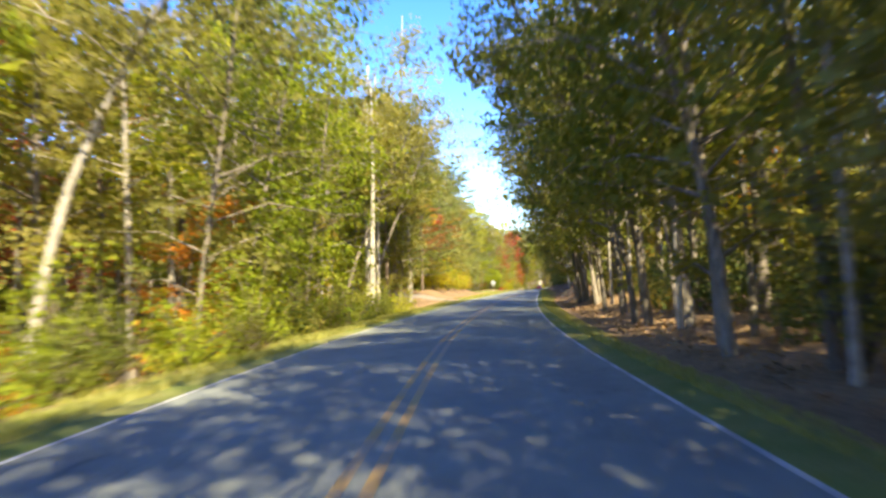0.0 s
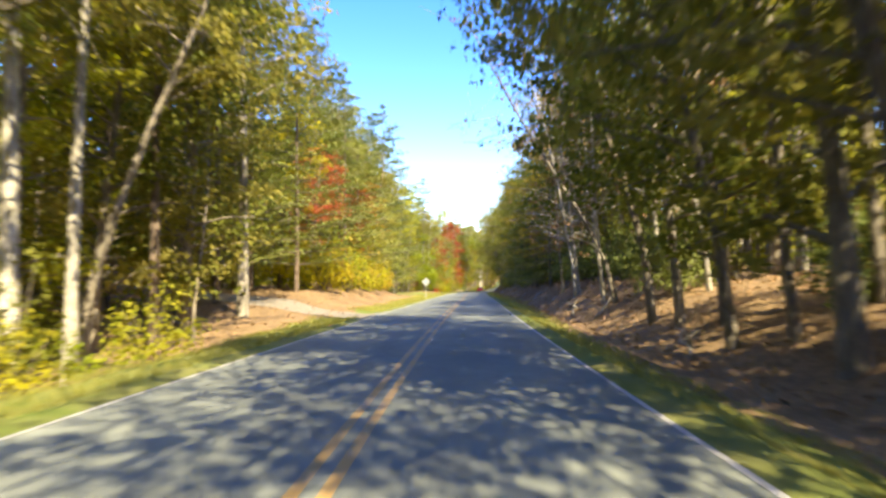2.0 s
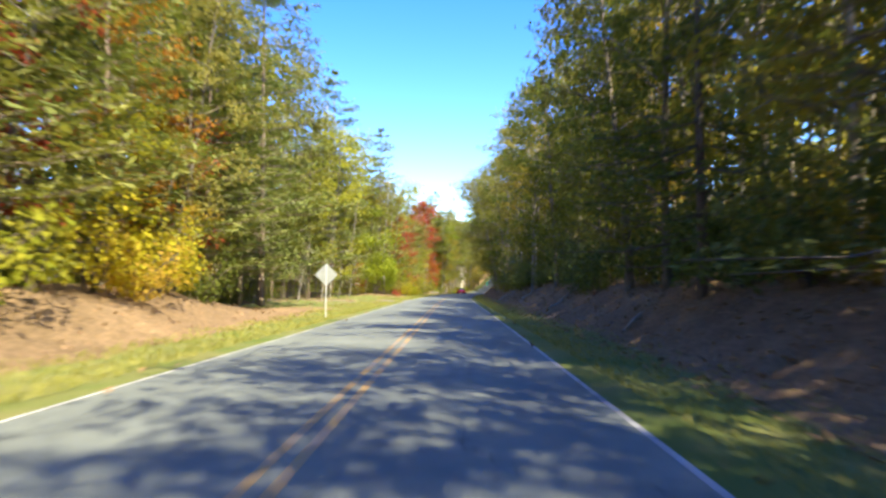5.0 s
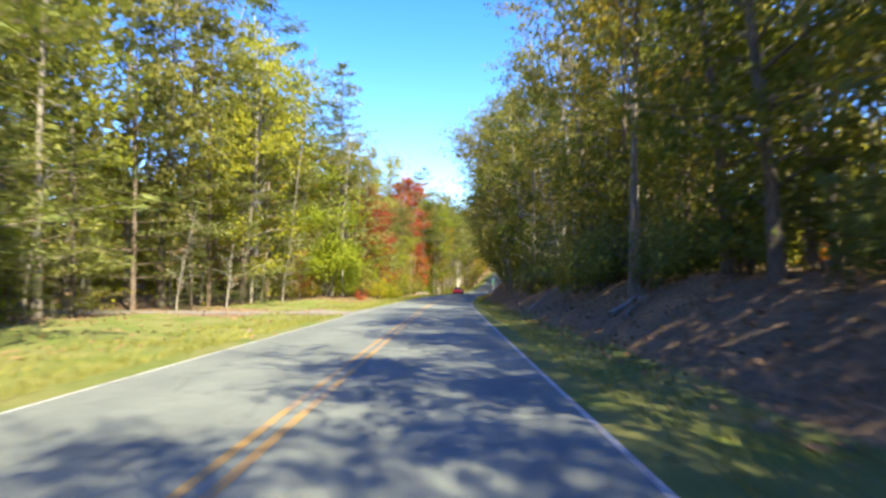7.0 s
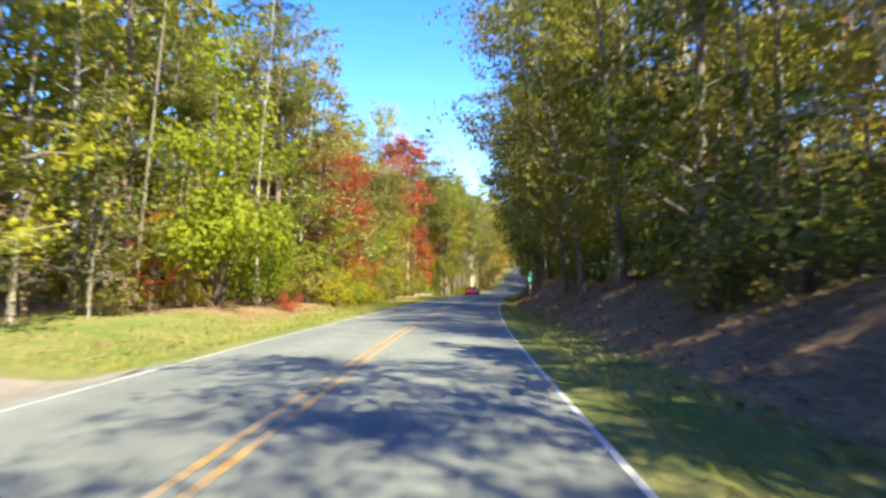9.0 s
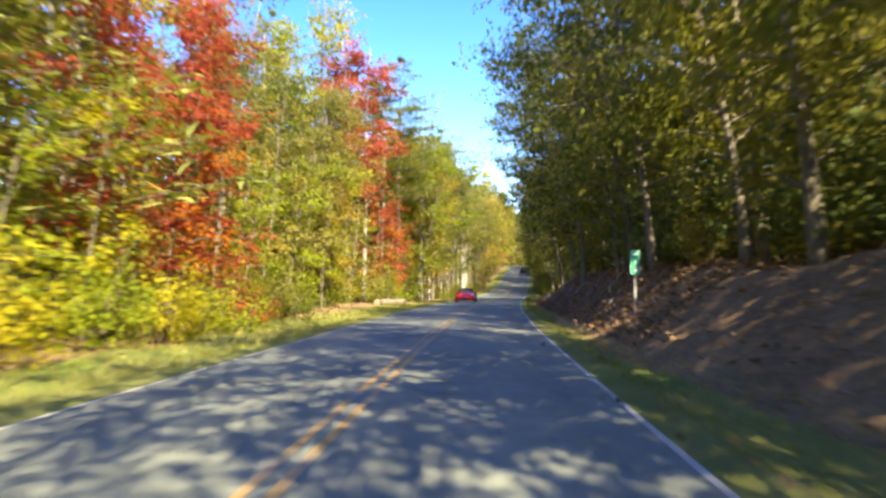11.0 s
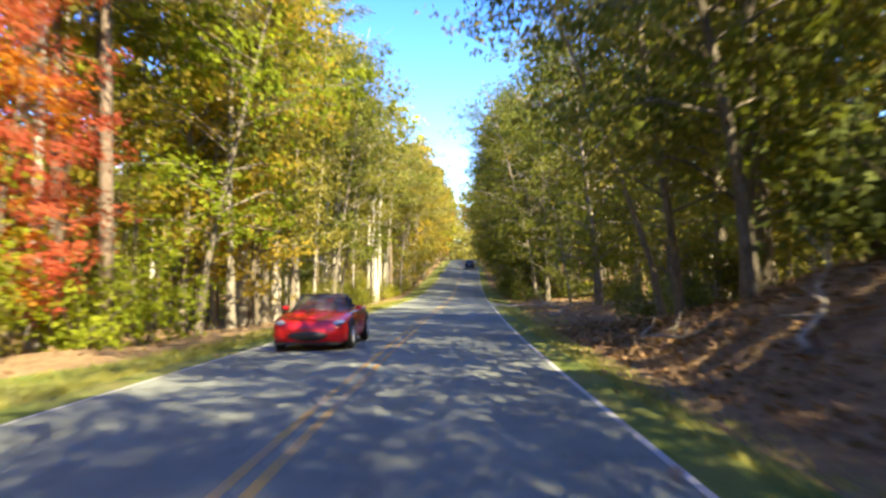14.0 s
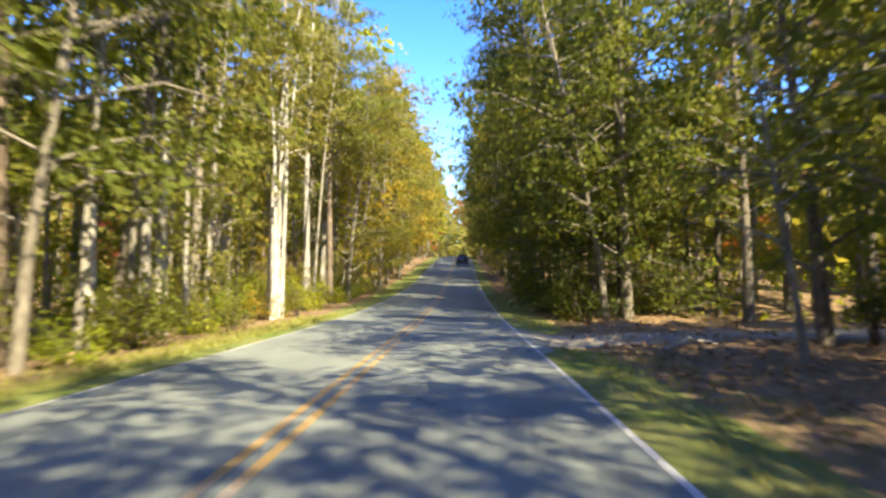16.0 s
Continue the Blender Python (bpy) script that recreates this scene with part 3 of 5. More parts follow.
COLOURS = {"green": "dark green", "bright": "sunlit yellow-green", "olive": "olive-green", "gold": "golden autumn", "yellow": "bright yellow autumn", "red": "red autumn", "orange": "orange autumn"}
SHAPES = {}
for v in range(3):
    SHAPES["edge", v] = broadleaf(10 + v, 18 + v * 1.5, 4.7, 1.8, 0.17, 3700, 0.24, ((0.10, 0.02), (0.14, -0.03), (0.07, 0.05))[v], 40)
    SHAPES["tall", v] = broadleaf(20 + v, 22 + v * 1.5, 4.2, 8.5, 0.19, 1400, 0.31, ((0.03, 0.0), (-0.02, 0.02), (0.0, 0.03))[v], 26)
    SHAPES["small", v] = broadleaf(40 + v, 8.5 + v, 2.6, 1.4, 0.07, 950, 0.20, (0.08, 0.02), 18, 0.3)
    SHAPES["bush", v] = bush(50 + v, 2.3 + 0.5 * v, 1.7, 560, 0.17)
    SHAPES["back", v] = broadleaf(30 + v, 24 + v, 5.0, 5.0, 0.22, 2900, 0.32, (0.04, 0.01), 44)
BARKS = {"back": BARK_GREY, "edge": BARK_GREY, "tall": BARK_PALE, "small": BARK_GREY, "bush": BARK_DARK}
NAMES = {"back": "oak_tree", "edge": "oak_tree", "tall": "tulip_tree", "small": "young_tree", "bush": "bush"}
WORDS = {"back": "tall broad-leaved tree with a dense high crown", "edge": "broad-leaved tree leaning over the verge", "tall": "tall tree on a pale straight trunk", "small": "slender young tree at the wood's edge", "bush": "leafy bush under the trees"}
for col in COLOURS:
    for (shape, v), m in SHAPES.items():
        name = "maple_tree" if col in ("red", "orange") and shape == "edge" else NAMES[shape]
        kind_of_tree((shape, v, col), m, BARKS[shape], LEAF[col], name, f"{COLOURS[col]} {WORDS[shape]}", "bush" if shape == "bush" else "tree")
for v in range(2):
    kind_of_tree(("pine", v, ""), conifer(60 + v, 21 + 2 * v, 5.4, 2.0, 0.20, 3900, 0.52, 22, True, 1.0, 0.5), BARK_PINE, LEAF["pine"], "pine_tree", "tall white pine with level feathery boughs", "pine tree")
    kind_of_tree(("highpine", v, ""), conifer(62 + v, 23 + 2 * v, 5.0, 10.5, 0.24, 4600, 0.46, 15, True, 1.0, 0.4), BARK_PINE, LEAF["pine"], "pine_tree", "tall pine with a bare trunk and high crown", "pine tree")
    kind_of_tree(("hemlock", v, ""), conifer(64 + v, 13 + 3 * v, 3.8, 1.0, 0.16, 3000, 0.32, 21, False), BARK_DARK, LEAF["hemlock"], "hemlock_tree", "dark green hemlock with drooping boughs", "conifer")
    kind_of_tree(("sapling", v, ""), conifer(68 + v, 6.6 + v, 2.6, 0.4, 0.07, 2200, 0.26, 14), BARK_PINE, LEAF["bright"], "pine_sapling", "bushy light green young pine", "pine tree")
kind_of_tree(("shrub", 0, ""), bush(72, 7.4, 2.9, 3000, 0.19), BARK_GREY, LEAF["bright"], "young_tree", "dense light green young tree on the verge")
for v in range(4):
    kind_of_tree(("pole", v, ""), broadleaf(80 + v, 17 + 2 * v, 2.0, 10.0, 0.095, 330, 0.26, ((0.03, 0.01), (0.12, 0.02), (0.02, -0.04), (0.17, 0.0))[v], 12, 0.45),
                 BARK_PALE if v < 2 else BARK_GREY, LEAF["olive"], "bare_tree", "thin bare pale trunk with a sparse top")
for v in range(2):
    kind_of_tree(("dead", v, ""), broadleaf(90 + v, 11 + 2 * v, 3.4, 2.5, 0.10, 60, 0.2, (0.22, 0.05), 22, 0.6, 1, 1.0, 3), BARK_PALE, LEAF["dry"], "dead_tree", "leafless pale dead tree with crooked twigs")
kind_of_tree(("snag", 0, ""), broadleaf(93, 12.0, 3.8, 6.0, 0.10, 260, 0.2, (0.62, 0.05), 20, 0.6, 1, 1.0, 4), BARK_GREY, LEAF["dry"], "dead_tree", "nearly bare crooked tree reaching out over the road")
ARCHES = [broadleaf(110 + v, 18 + v, 5.4, 3.2, 0.13, 3900, 0.235, ((0.20, 0.03), (0.26, -0.04), (0.16, 0.0))[v], 42, 0.5) for v in range(3)]
for col in ("green", "olive", "bright", "red"):
    for v in range(3):
        kind_of_tree(("arch", v, col), ARCHES[v], BARK_GREY, LEAF[col], "arching_tree", f"{COLOURS[col]} tree arching out over the road")
for v in range(2):
    kind_of_tree(("overhang", v, ""), broadleaf(115 + v, 16, 3.6, 7.0, 0.12, 2100, 0.22, (0.36 + 0.05 * v, 0.03), 26, 0.6), BARK_GREY, LEAF["green"], "arching_tree", "dark green tree leaning far out over the road")
for v in range(2):
    kind_of_tree(("overhang", v + 2, ""), broadleaf(117 + v, 18, 4.2, 8.5, 0.17, 2300, 0.24, (0.34 + 0.05 * v, 0.03), 28, 0.4), BARK_GREY, LEAF["olive"], "arching_tree", "olive-green tree with a grey trunk leaning over the road")
for v in range(3):
    kind_of_tree(("laurel", v, ""), bush(120 + v, 2.6 + 0.5 * v, 2.0, 850, 0.20), BARK_DARK, LEAF["hemlock"], "laurel_bush", "dark evergreen bush on top of the bank", "bush")
for v in range(3):
    kind_of_tree(("poplar", v, ""), broadleaf(98 + v, 22 + v, 3.4, 11.0, (0.30, 0.27, 0.22)[v], 1300, 0.28, (0.01, 0.0), 18, 0.25), BARK_WHITE, LEAF["olive"], "tulip_tree", "tall tree on a straight whitish trunk")
kind_of_tree(("birch", 0, ""), broadleaf(95, 15, 3.4, 8.0, 0.20, 900, 0.22, (0.30, 0.05), 16, 0.9), BARK_WHITE, LEAF["olive"], "birch_tree", "curved leaning birch with patchy pale bark")
kind_of_tree(("clump", 0, ""), broadleaf(96, 17, 3.0, 7.5, 0.15, 1500, 0.24, (0.03, 0.0), 24, 0.4, 4), BARK_WHITE, LEAF["olive"], "clump_birch", "clump of white trunks rising from one foot")


def pick(rng, table):
    names = [k for k, _ in table]
    w = np.array([x for _, x in table], float)
    return names[rng.choice(len(names), p=w / w.sum())]


# how far the trees stand from the centre line, and their colours, along the drive
LEFT_EDGE = ([-60, 20, 30, 42, 62, 70, 84, 96, 112, 122, 130, 165, 182, 194, 213, 220, 228, 250, 258, 264, 300, 520], [6.8, 7.0, 8.6, 10.8, 11.4, 9.4, 9.8, 9.6, 9.4, 9.6, 14.5, 16.8, 13.0, 10.6, 10.6, 8.6, 9.0, 8.8, 8.0, 7.2, 6.4, 6.8])
RIGHT_EDGE = ([-60, 20, 50, 70, 100, 180, 240, 258, 267, 294, 300, 520], [5.2, 5.4, 6.4, 7.8, 7.4, 7.4, 7.6, 8.0, 12.5, 11.5, 6.0, 6.0])
LEFT_MIX = [(-60, [("bright", 4), ("green", 2), ("olive", 2), ("orange", 0.2)]), (40, [("bright", 4), ("olive", 3), ("green", 2), ("gold", 0.7)]), (62, [("olive", 4), ("green", 3)]), (86, [("yellow", 2), ("gold", 3), ("olive", 2), ("green", 1), ("orange", 0.6)]), (103, [("olive", 4), ("green", 2), ("gold", 1)]),
            (128, [("green", 4), ("olive", 4), ("gold", 0.3), ("bright", 0.8)]), (178, [("gold", 1.5), ("olive", 4), ("bright", 3)]), (222, [("yellow", 1), ("gold", 2.5), ("olive", 5), ("orange", 0.4), ("bright", 2)]), (262, [("green", 1), ("bright", 2), ("gold", 1), ("olive", 4)]),
            (285, [("olive", 4), ("bright", 3), ("green", 1), ("gold", 1)]), (322, [("olive", 5), ("gold", 0.7), ("bright", 2), ("green", 1), ("red", 0.2)])]
RIGHT_MIX = [(-60, [("green", 2), ("olive", 5), ("gold", 0.6)]), (95, [("green", 3), ("olive", 4), ("gold", 1.4)]), (200, [("green", 3), ("olive", 5), ("gold", 0.5)]), (262, [("green", 4), ("olive", 4)]), (300, [("green", 5), ("bright", 1), ("gold", 0.6), ("olive", 2)])]


def mix_at(table, s):
    out = table[0][1]
    for a, b in table:
        if s >= a:
            out = b
    return out


def clear(s, l, room=5.0):
    """False on the drives that leave the road."""
    if l < 0 and abs(s - 74.5 - (-l - 4) * 0.9) < min(room, 8.0 + 0.35 * l) and l > -19:
        return False
    if l < 0 and abs(s - 166 - (-l - 8) * 0.15) < room and l > -24:
        return False
    if l > 0 and abs(s - 288.5 - (l - 4) * 0.25) < room - 0.8 and l < 45:
        return False
    return True


TAKEN = []  # places of the single trees that have their own line below


def hero(key, s, l, scale=1.0, turn=None, stretch=1.0, room=2.4):
    TAKEN.append((s, l, room))
    return plant(key, s, l, scale, turn, 0.05, stretch)


def free(s, l):
    return clear(s, l) and all((s - a) ** 2 + (l - b) ** 2 > r * r for a, b, r in TAKEN)


# the first of each kind keeps its built size, so set those deep in the woods
for k, key in enumerate(sorted(BASE, key=str)):
    plant(key, 20 + 2.9 * k, (-24 - (k % 3) * 3) if k % 2 else (22 + (k % 3) * 3))

# single trees that stand out along the drive
hero(("birch", 0, ""), 17.5, -10.8, 1.0, heading(17) - 5, 1.0, 4.0)
for s, l, v, sc in ((50.5, -8.6, 0, 0.9), (56.0, -10.2, 1, 1.0), (58.2, -9.9, 2, 0.95)):
    hero(("poplar", v, ""), s, l, sc)
for s, l, v, sc in ((52.5, -11.6, 3, 1.12), (61.5, -11.6, 3, 1.1)):
    hero(("overhang", v, ""), s, l, sc, toward_road(s, l, 10 * math.sin(s)), 1.0, 1.2)
hero(("highpine", 0, ""), 64.5, -10.4, 0.9)
for s, l, v, col, sc in ((64, -12.5, 0, "olive", 1.2), (67.5, -10.6, 1, "green", 1.15), (71.5, -12.5, 2, "olive", 1.2), (75, -14.5, 0, "olive", 1.2), (70, -16.5, 1, "green", 1.2)):
    hero(("edge", v, col), s, l, sc, None, 1.0, 2.6)
for s, l, v, sc in ((88.5, -14.6, 1, 1.1), (92, -17, 0, 1.15), (79, -20, 1, 1.15), (87.5, -11.0, 0, 0.95), (104, -13.5, 1, 1.1), (108.5, -11.6, 0, 0.95), (113, -13.0, 0, 1.1), (118, -11.8, 1, 0.9)):
    hero(("pine", v, ""), s, l, sc)
for s, l, v, col, sc in ((63, 11.5, 0, "green", 1.15), (68.5, 11.0, 1, "olive", 1.15), (74.5, 11.5, 2, "green", 1.15), (80.5, 11.0, 0, "green", 1.15), (86.5, 10.4, 1, "olive", 1.1), (92, 9.4, 2, "green", 0.95)):
    hero(("edge", v, col), s, l, sc, None, 1.0, 2.6)
hero(("small", 1, "olive"), 66, -9.6, 1.1)
for s, l, v, col, sc in ((92, -10.2, 1, "yellow", 1.5), (95.5, -8.9, 2, "gold", 1.4), (98.5, -9.4, 0, "yellow", 1.7), (101.5, -9.0, 2, "bright", 1.3), (104, -9.6, 1, "gold", 1.5), (107, -9.2, 0, "bright", 1.5), (110, -9.5, 2, "green", 1.1), (113, -9.7, 1, "yellow", 1.3)):
    hero(("bush", v, col), s, l, sc, None, 1.0, 1.4)
hero(("edge", 0, "red"), 97, -12.5, 0.72)
hero(("edge", 1, "yellow"), 92, -13.5, 0.85)
hero(("small", 2, "red"), 111, -11.2, 1.1)
hero(("edge", 2, "orange"), 120, -12.5, 0.7)
hero(("pine", 1, ""), 139, -11.6, 1.2)
hero(("pine", 0, ""), 131, -12.5, 1.15)
hero(("pine", 0, ""), 147, -15.6, 0.85)
hero(("small", 0, "red"), 127, -13.0, 1.3)
hero(("hemlock", 0, ""), 128.5, -12.6, 0.45)
hero(("hemlock", 1, ""), 154, -17.5, 0.5)
hero(("sapling", 1, ""), 163, -18.5, 1.0)
hero(("sapling", 0, ""), 147.5, -14.2, 0.62)
hero(("sapling", 1, ""), 151.5, -14.8, 0.58)
for s, l, v, sc in ((172, -19.5, 0, 1.05), (178, -16.6, 1, 1.0), (184.5, -15.5, 0, 1.0), (160, -19.0, 1, 0.95), (199, -15.5, 0, 1.1)):
    hero(("pine", v, ""), s, l, sc)
for k in range(18):  # low growth under the autumn trees
    s = 222 + 2.3 * k
    if abs(s - 255) < 3:
        continue
    hero(("bush", k % 3, ("bright", "olive", "gold", "bright", "olive", "green")[k % 6]), s, -9.3 - 1.1 * math.sin(k * 1.9) ** 2, 1.15 + 0.35 * math.sin(k * 2.3) ** 2, None, 1.0, 0.9)
for k in range(9):
    s = 226 + 4.3 * k
    if 247 < s < 258:
        continue
    hero(("small", k % 3, ("bright", "gold", "olive")[k % 3]), s, -10.4 - 0.9 * math.sin(k * 2.9), 0.75 + 0.2 * math.sin(k * 1.3), None, 1.0, 1.2)
for s, l, v, col, sc in ((205.5, -9.4, 0, "bright", 1.7), (208.5, -8.7, 1, "olive", 1.2), (202, -9.2, 1, "olive", 1.5)):
    hero(("bush", v, col), s, l, sc, None, 1.0, 1.2)
hero(("shrub", 0, ""), 190.3, -10.0, 1.7, None, 1.0, 4.0)
hero(("shrub", 0, ""), 196.0, -9.6, 1.15, 40, 1.0, 2.8)
hero(("bush", 0, "red"), 193.5, -7.6, 0.6, None, 1.0, 1.0)
hero(("small", 1, "red"), 188, -12.2, 0.55)
for s, l in ((183, -15.0), (194.0, -9.4), (192.0, -17.4), (197.5, -16.6), (198.0, -15.6), (207.5, -10.1), (203, -12.4), (206, -10.5), (209, -10.2)):
    hero(("pole", int(s) % 2, ""), s, l, 1.05, None, 1.0, 0.9)
hero(("tall", 1, "gold"), 214, -13.2, 0.98)
hero(("tall", 0, "gold"), 208, -14.5, 0.9)
hero(("tall", 0, "red"), 244.6, -9.0, 1.0, None, 1.0, 2.4)
hero(("tall", 1, "red"), 243.6, -9.9, 0.93, 70, 1.0, 0.8)
hero(("tall", 2, "red"), 241.8, -9.8, 0.9, None, 1.0, 1.6)
for s, l, v, col, sc in ((224.5, -8.4, 0, "bright", 1.0), (227.5, -8.8, 1, "olive", 1.05), (230.2, -8.3, 2, "bright", 0.95), (232.6, -8.7, 0, "gold", 1.0), (221.8, -8.9, 1, "olive", 1.0)):
    hero(("small", v, col), s, l, sc, None, 1.0, 1.2)
hero(("edge", 0, "red"), 212.2, -10.0, 0.72, None, 1.0, 2.4)
hero(("edge", 2, "red"), 208.4, -10.2, 0.7, None, 1.0, 2.4)
for s, l, v, col in ((225.5, -10.2, 0, "olive"), (229, -9.8, 1, "olive"), (233, -9.6, 2, "olive"), (237, -9.4, 0, "bright"), (241, -9.2, 1, "olive")):
    hero(("small", v, col), s, l, 1.2, None, 1.0, 1.2)
hero(("small", 1, "red"), 214.6, -8.3, 0.9, None, 1.0, 1.0)
hero(("small", 0, "orange"), 213.6, -9.4, 1.05, None, 1.0, 1.0)
for s, l, v, col, sc in ((216.2, -10.8, 1, "red", 0.72), (222.5, -12.6, 1, "olive", 0.8), (238, -11.8, 1, "olive", 0.9)):
    hero(("edge", v, col), s, l, sc, None, 1.0, 2.4)
hero(("bush", 2, "red"), 214.2, -6.9, 0.85, None, 1.0, 0.9)
hero(("bush", 0, "red"), 216.5, -7.1, 0.55, None, 1.0, 0.6)
hero(("small", 1, "gold"), 218.2, -8.8, 0.8, None, 1.0, 1.6)
for s, l, v, col, sc in ((203.5, -8.2, 0, "bright", 0.75), (206, -7.8, 1, "yellow", 0.7), (208, -8.6, 2, "bright", 0.75), (211, -11.6, 1, "olive", 0.9)):
    hero(("small", v, col), s, l, sc, None, 1.0, 1.4)
hero(("edge", 2, "olive"), 220.5, -10.6, 0.68, None, 1.0, 3.0)
hero(("edge", 1, "olive"), 234.5, -10.0, 0.8, None, 1.0, 2.4)
hero(("small", 0, "bright"), 217.0, -7.9, 0.8, None, 1.0, 1.5)
hero(("small", 2, "gold"), 231.0, -8.6, 0.9, None, 1.0, 1.5)
hero(("edge", 1, "green"), 224.8, -10.2, 0.7, None, 1.0, 3.0)
for s, l, col in ((202, -7.2, "yellow"), (205, -6.9, "bright"), (208, -6.9, "yellow"), (210.5, -7.0, "bright"), (213, -7.0, "bright"), (215, -6.9, "bright"), (217.5, -7.2, "olive"), (219, -6.8, "green"), (221.5, -7.3, "bright")):
    hero(("bush", int(s) % 3, col), s, l, 0.95, None, 1.0, 1.0)
hero(("edge", 2, "red"), 254.7, -9.2, 0.52, None, 1.0, 4.2)
hero(("small", 1, "red"), 254.2, -10.4, 1.0, None, 1.0, 1.0)
hero(("small", 0, "red"), 255.6, -8.6, 0.8, None, 1.0, 1.0)
hero(("small", 2, "orange"), 253.9, -9.0, 0.75, None, 1.0, 1.0)
for s, l, v, col in ((256.5, -8.4, 0, "bright"), (259, -7.9, 1, "bright"), (252.5, -8.3, 2, "bright")):
    hero(("bush", v, col), s, l, 1.35, None, 1.0, 0.9)
hero(("poplar", 2, ""), 257.5, -10.2, 0.85, None, 1.0, 1.0)
hero(("highpine", 1, ""), 258.3, -8.6, 0.98)
hero(("highpine", 0, ""), 259.2, -10.6, 1.0, None, 1.0, 0.8)
hero(("tall", 1, "green"), 266, -7.6, 0.9)
hero(("arch", 1, "bright"), 262.4, -7.6, 1.0, toward_road(262.4, -7.6, 30), 1.0, 1.2)
hero(("edge", 2, "gold"), 266.0, -9.6, 0.95, None, 1.0, 1.6)
hero(("edge", 1, "gold"), 269.6, -8.0, 0.9, toward_road(269.6, -8, -20), 1.0, 1.2)
hero(("arch", 2, "green"), 282.6, -6.9, 1.0, toward_road(282.6, -6.9, 10), 1.0, 1.2)
hero(("arch", 1, "green"), 287.0, -7.3, 0.95, toward_road(287, -7.3, -15), 1.0, 1.2)
hero(("poplar", 2, ""), 274.6, -9.4, 0.9, None, 1.0, 1.0)
for s, l, v in ((263.5, -10.4, 2), (266.5, -9.2, 3), (268.2, -11.6, 2), (270.8, -10.2, 1), (272.4, -12.2, 2), (276.5, -11.0, 3), (278.2, -9.0, 0)):
    hero(("pole", v, ""), s, l, 1.15, None, 1.0, 0.8)
for s, l, v, col, sc in ((261.5, -10.6, 0, "gold", 0.78), (264.5, -12.4, 2, "yellow", 0.76), (268.5, -10.0, 1, "gold", 0.8), (273, -11.2, 0, "orange", 0.72), (276.5, -9.4, 2, "olive", 0.8)):
    hero(("back", v, col), s, l, sc, None, 1.0, 2.2)
hero(("back", 0, "olive"), 270.5, -8.0, 0.85)
hero(("back", 2, "olive"), 277, -8.0, 0.85)
hero(("highpine", 0, ""), 284, -8.2, 1.0)
hero(("clump", 0, ""), 300.0, -6.7, 1.0, None, 1.0, 3.0)
for s, l, v, sc in ((273.5, -9.6, 0, 0.9), (281, -8.8, 1, 0.9), (288, -8.4, 2, 0.95), (293.5, -8.8, 0, 0.85), (296, -10.5, 1, 1.0), (306, -8.0, 2, 0.9), (310, -7.4, 1, 0.85), (316, -7.6, 0, 0.9), (304, -10.8, 0, 1.0)):
    hero(("poplar", v, ""), s, l, sc, None, 1.0, 1.2)
for s, l, v in ((279, -7.2, 0), (286, -7.6, 1), (291, -6.9, 0), (308, -6.6, 1), (313, -6.9, 0), (320, -7.0, 1), (284, -10.2, 0), (276, -10.8, 1), (270, -9.8, 0)):
    hero(("pole", v, ""), s, l, 1.0, None, 1.0, 0.8)
hero(("highpine", 0, ""), 313, -6.6, 0.9)
for s, l, v, col, sc in ((12, -15, 0, "olive", 0.9), (18.5, -17, 1, "bright", 0.9), (24.5, -15.5, 2, "olive", 0.9), (30.5, -17, 0, "bright", 0.9), (37, -16.5, 1, "olive", 0.9), (7, -12.8, 2, "green", 0.8), (147, -20, 0, "olive", 1.0), (153, -21, 1, "green", 1.05), (163, -23, 2, "olive", 1.05), (170, -23, 0, "bright", 1.0)):
    hero(("back", v, col), s, l, sc, None, 1.0, 1.6)
hero(("highpine", 1, ""), 256, -21.0, 1.15)
for s, l, sc in ((66, 8.4, 1.0), (70, 7.0, 0.9), (73.5, 7.6, 1.1), (77, 6.8, 1.0), (80, 7.4, 1.15), (84, 7.0, 0.9), (61, 8.6, 0.8)):
    hero(("dead", int(s) % 2, ""), s, l, sc, None, 1.0, 2.0)
for s, l, v in ((26, 6.3, 0), (47, 6.6, 1), (60, 6.6, 0), (262, 8.4, 1), (245, 7.4, 0)):
    hero(("overhang", v, ""), s, l, 1.0, toward_road(s, l, 12 * math.sin(s)), 1.0, 1.5)
hero(("hemlock", 1, ""), 100, 7.8, 0.95)
hero(("hemlock", 0, ""), 110, 7.6, 1.0)
for s, l, v, sc in ((299, 8.2, 0, 0.95), (303.5, 7.0, 1, 1.0), (308, 7.6, 0, 1.0), (313, 7.0, 1, 0.9), (301, 13.0, 1, 1.0), (307, 13.5, 0, 1.1), (284, 16, 1, 0.9), (278, 15, 0, 0.9)):
    hero(("hemlock", v, ""), s, l, sc)
for s, l, v, sc in ((298.5, 6.6, 1, 1.2), (301, 5.9, 2, 1.0), (304.5, 5.8, 0, 1.2), (310, 5.7, 1, 1.2), (316, 5.8, 2, 1.2), (300, 10.5, 0, 1.4), (281, 11, 1, 0.9), (287.5, 12, 2, 1.0)):
    hero(("bush", v, "green"), s, l, sc, None, 1.0, 1.0)
for s, l, v, sc, col in ((281, 9.6, 0, 1.15, "green"), (287, 10.6, 1, 1.1, "green"), (298.5, 8.4, 2, 1.2, "green"), (303.5, 8.0, 0, 1.25, "green"), (310, 8.0, 1, 1.2, "olive"), (317, 8.0, 2, 1.15, "gold"), (272, 11.5, 1, 1.1, "olive")):
    hero(("edge", v, col), s, l, sc, None, 1.0, 2.6)
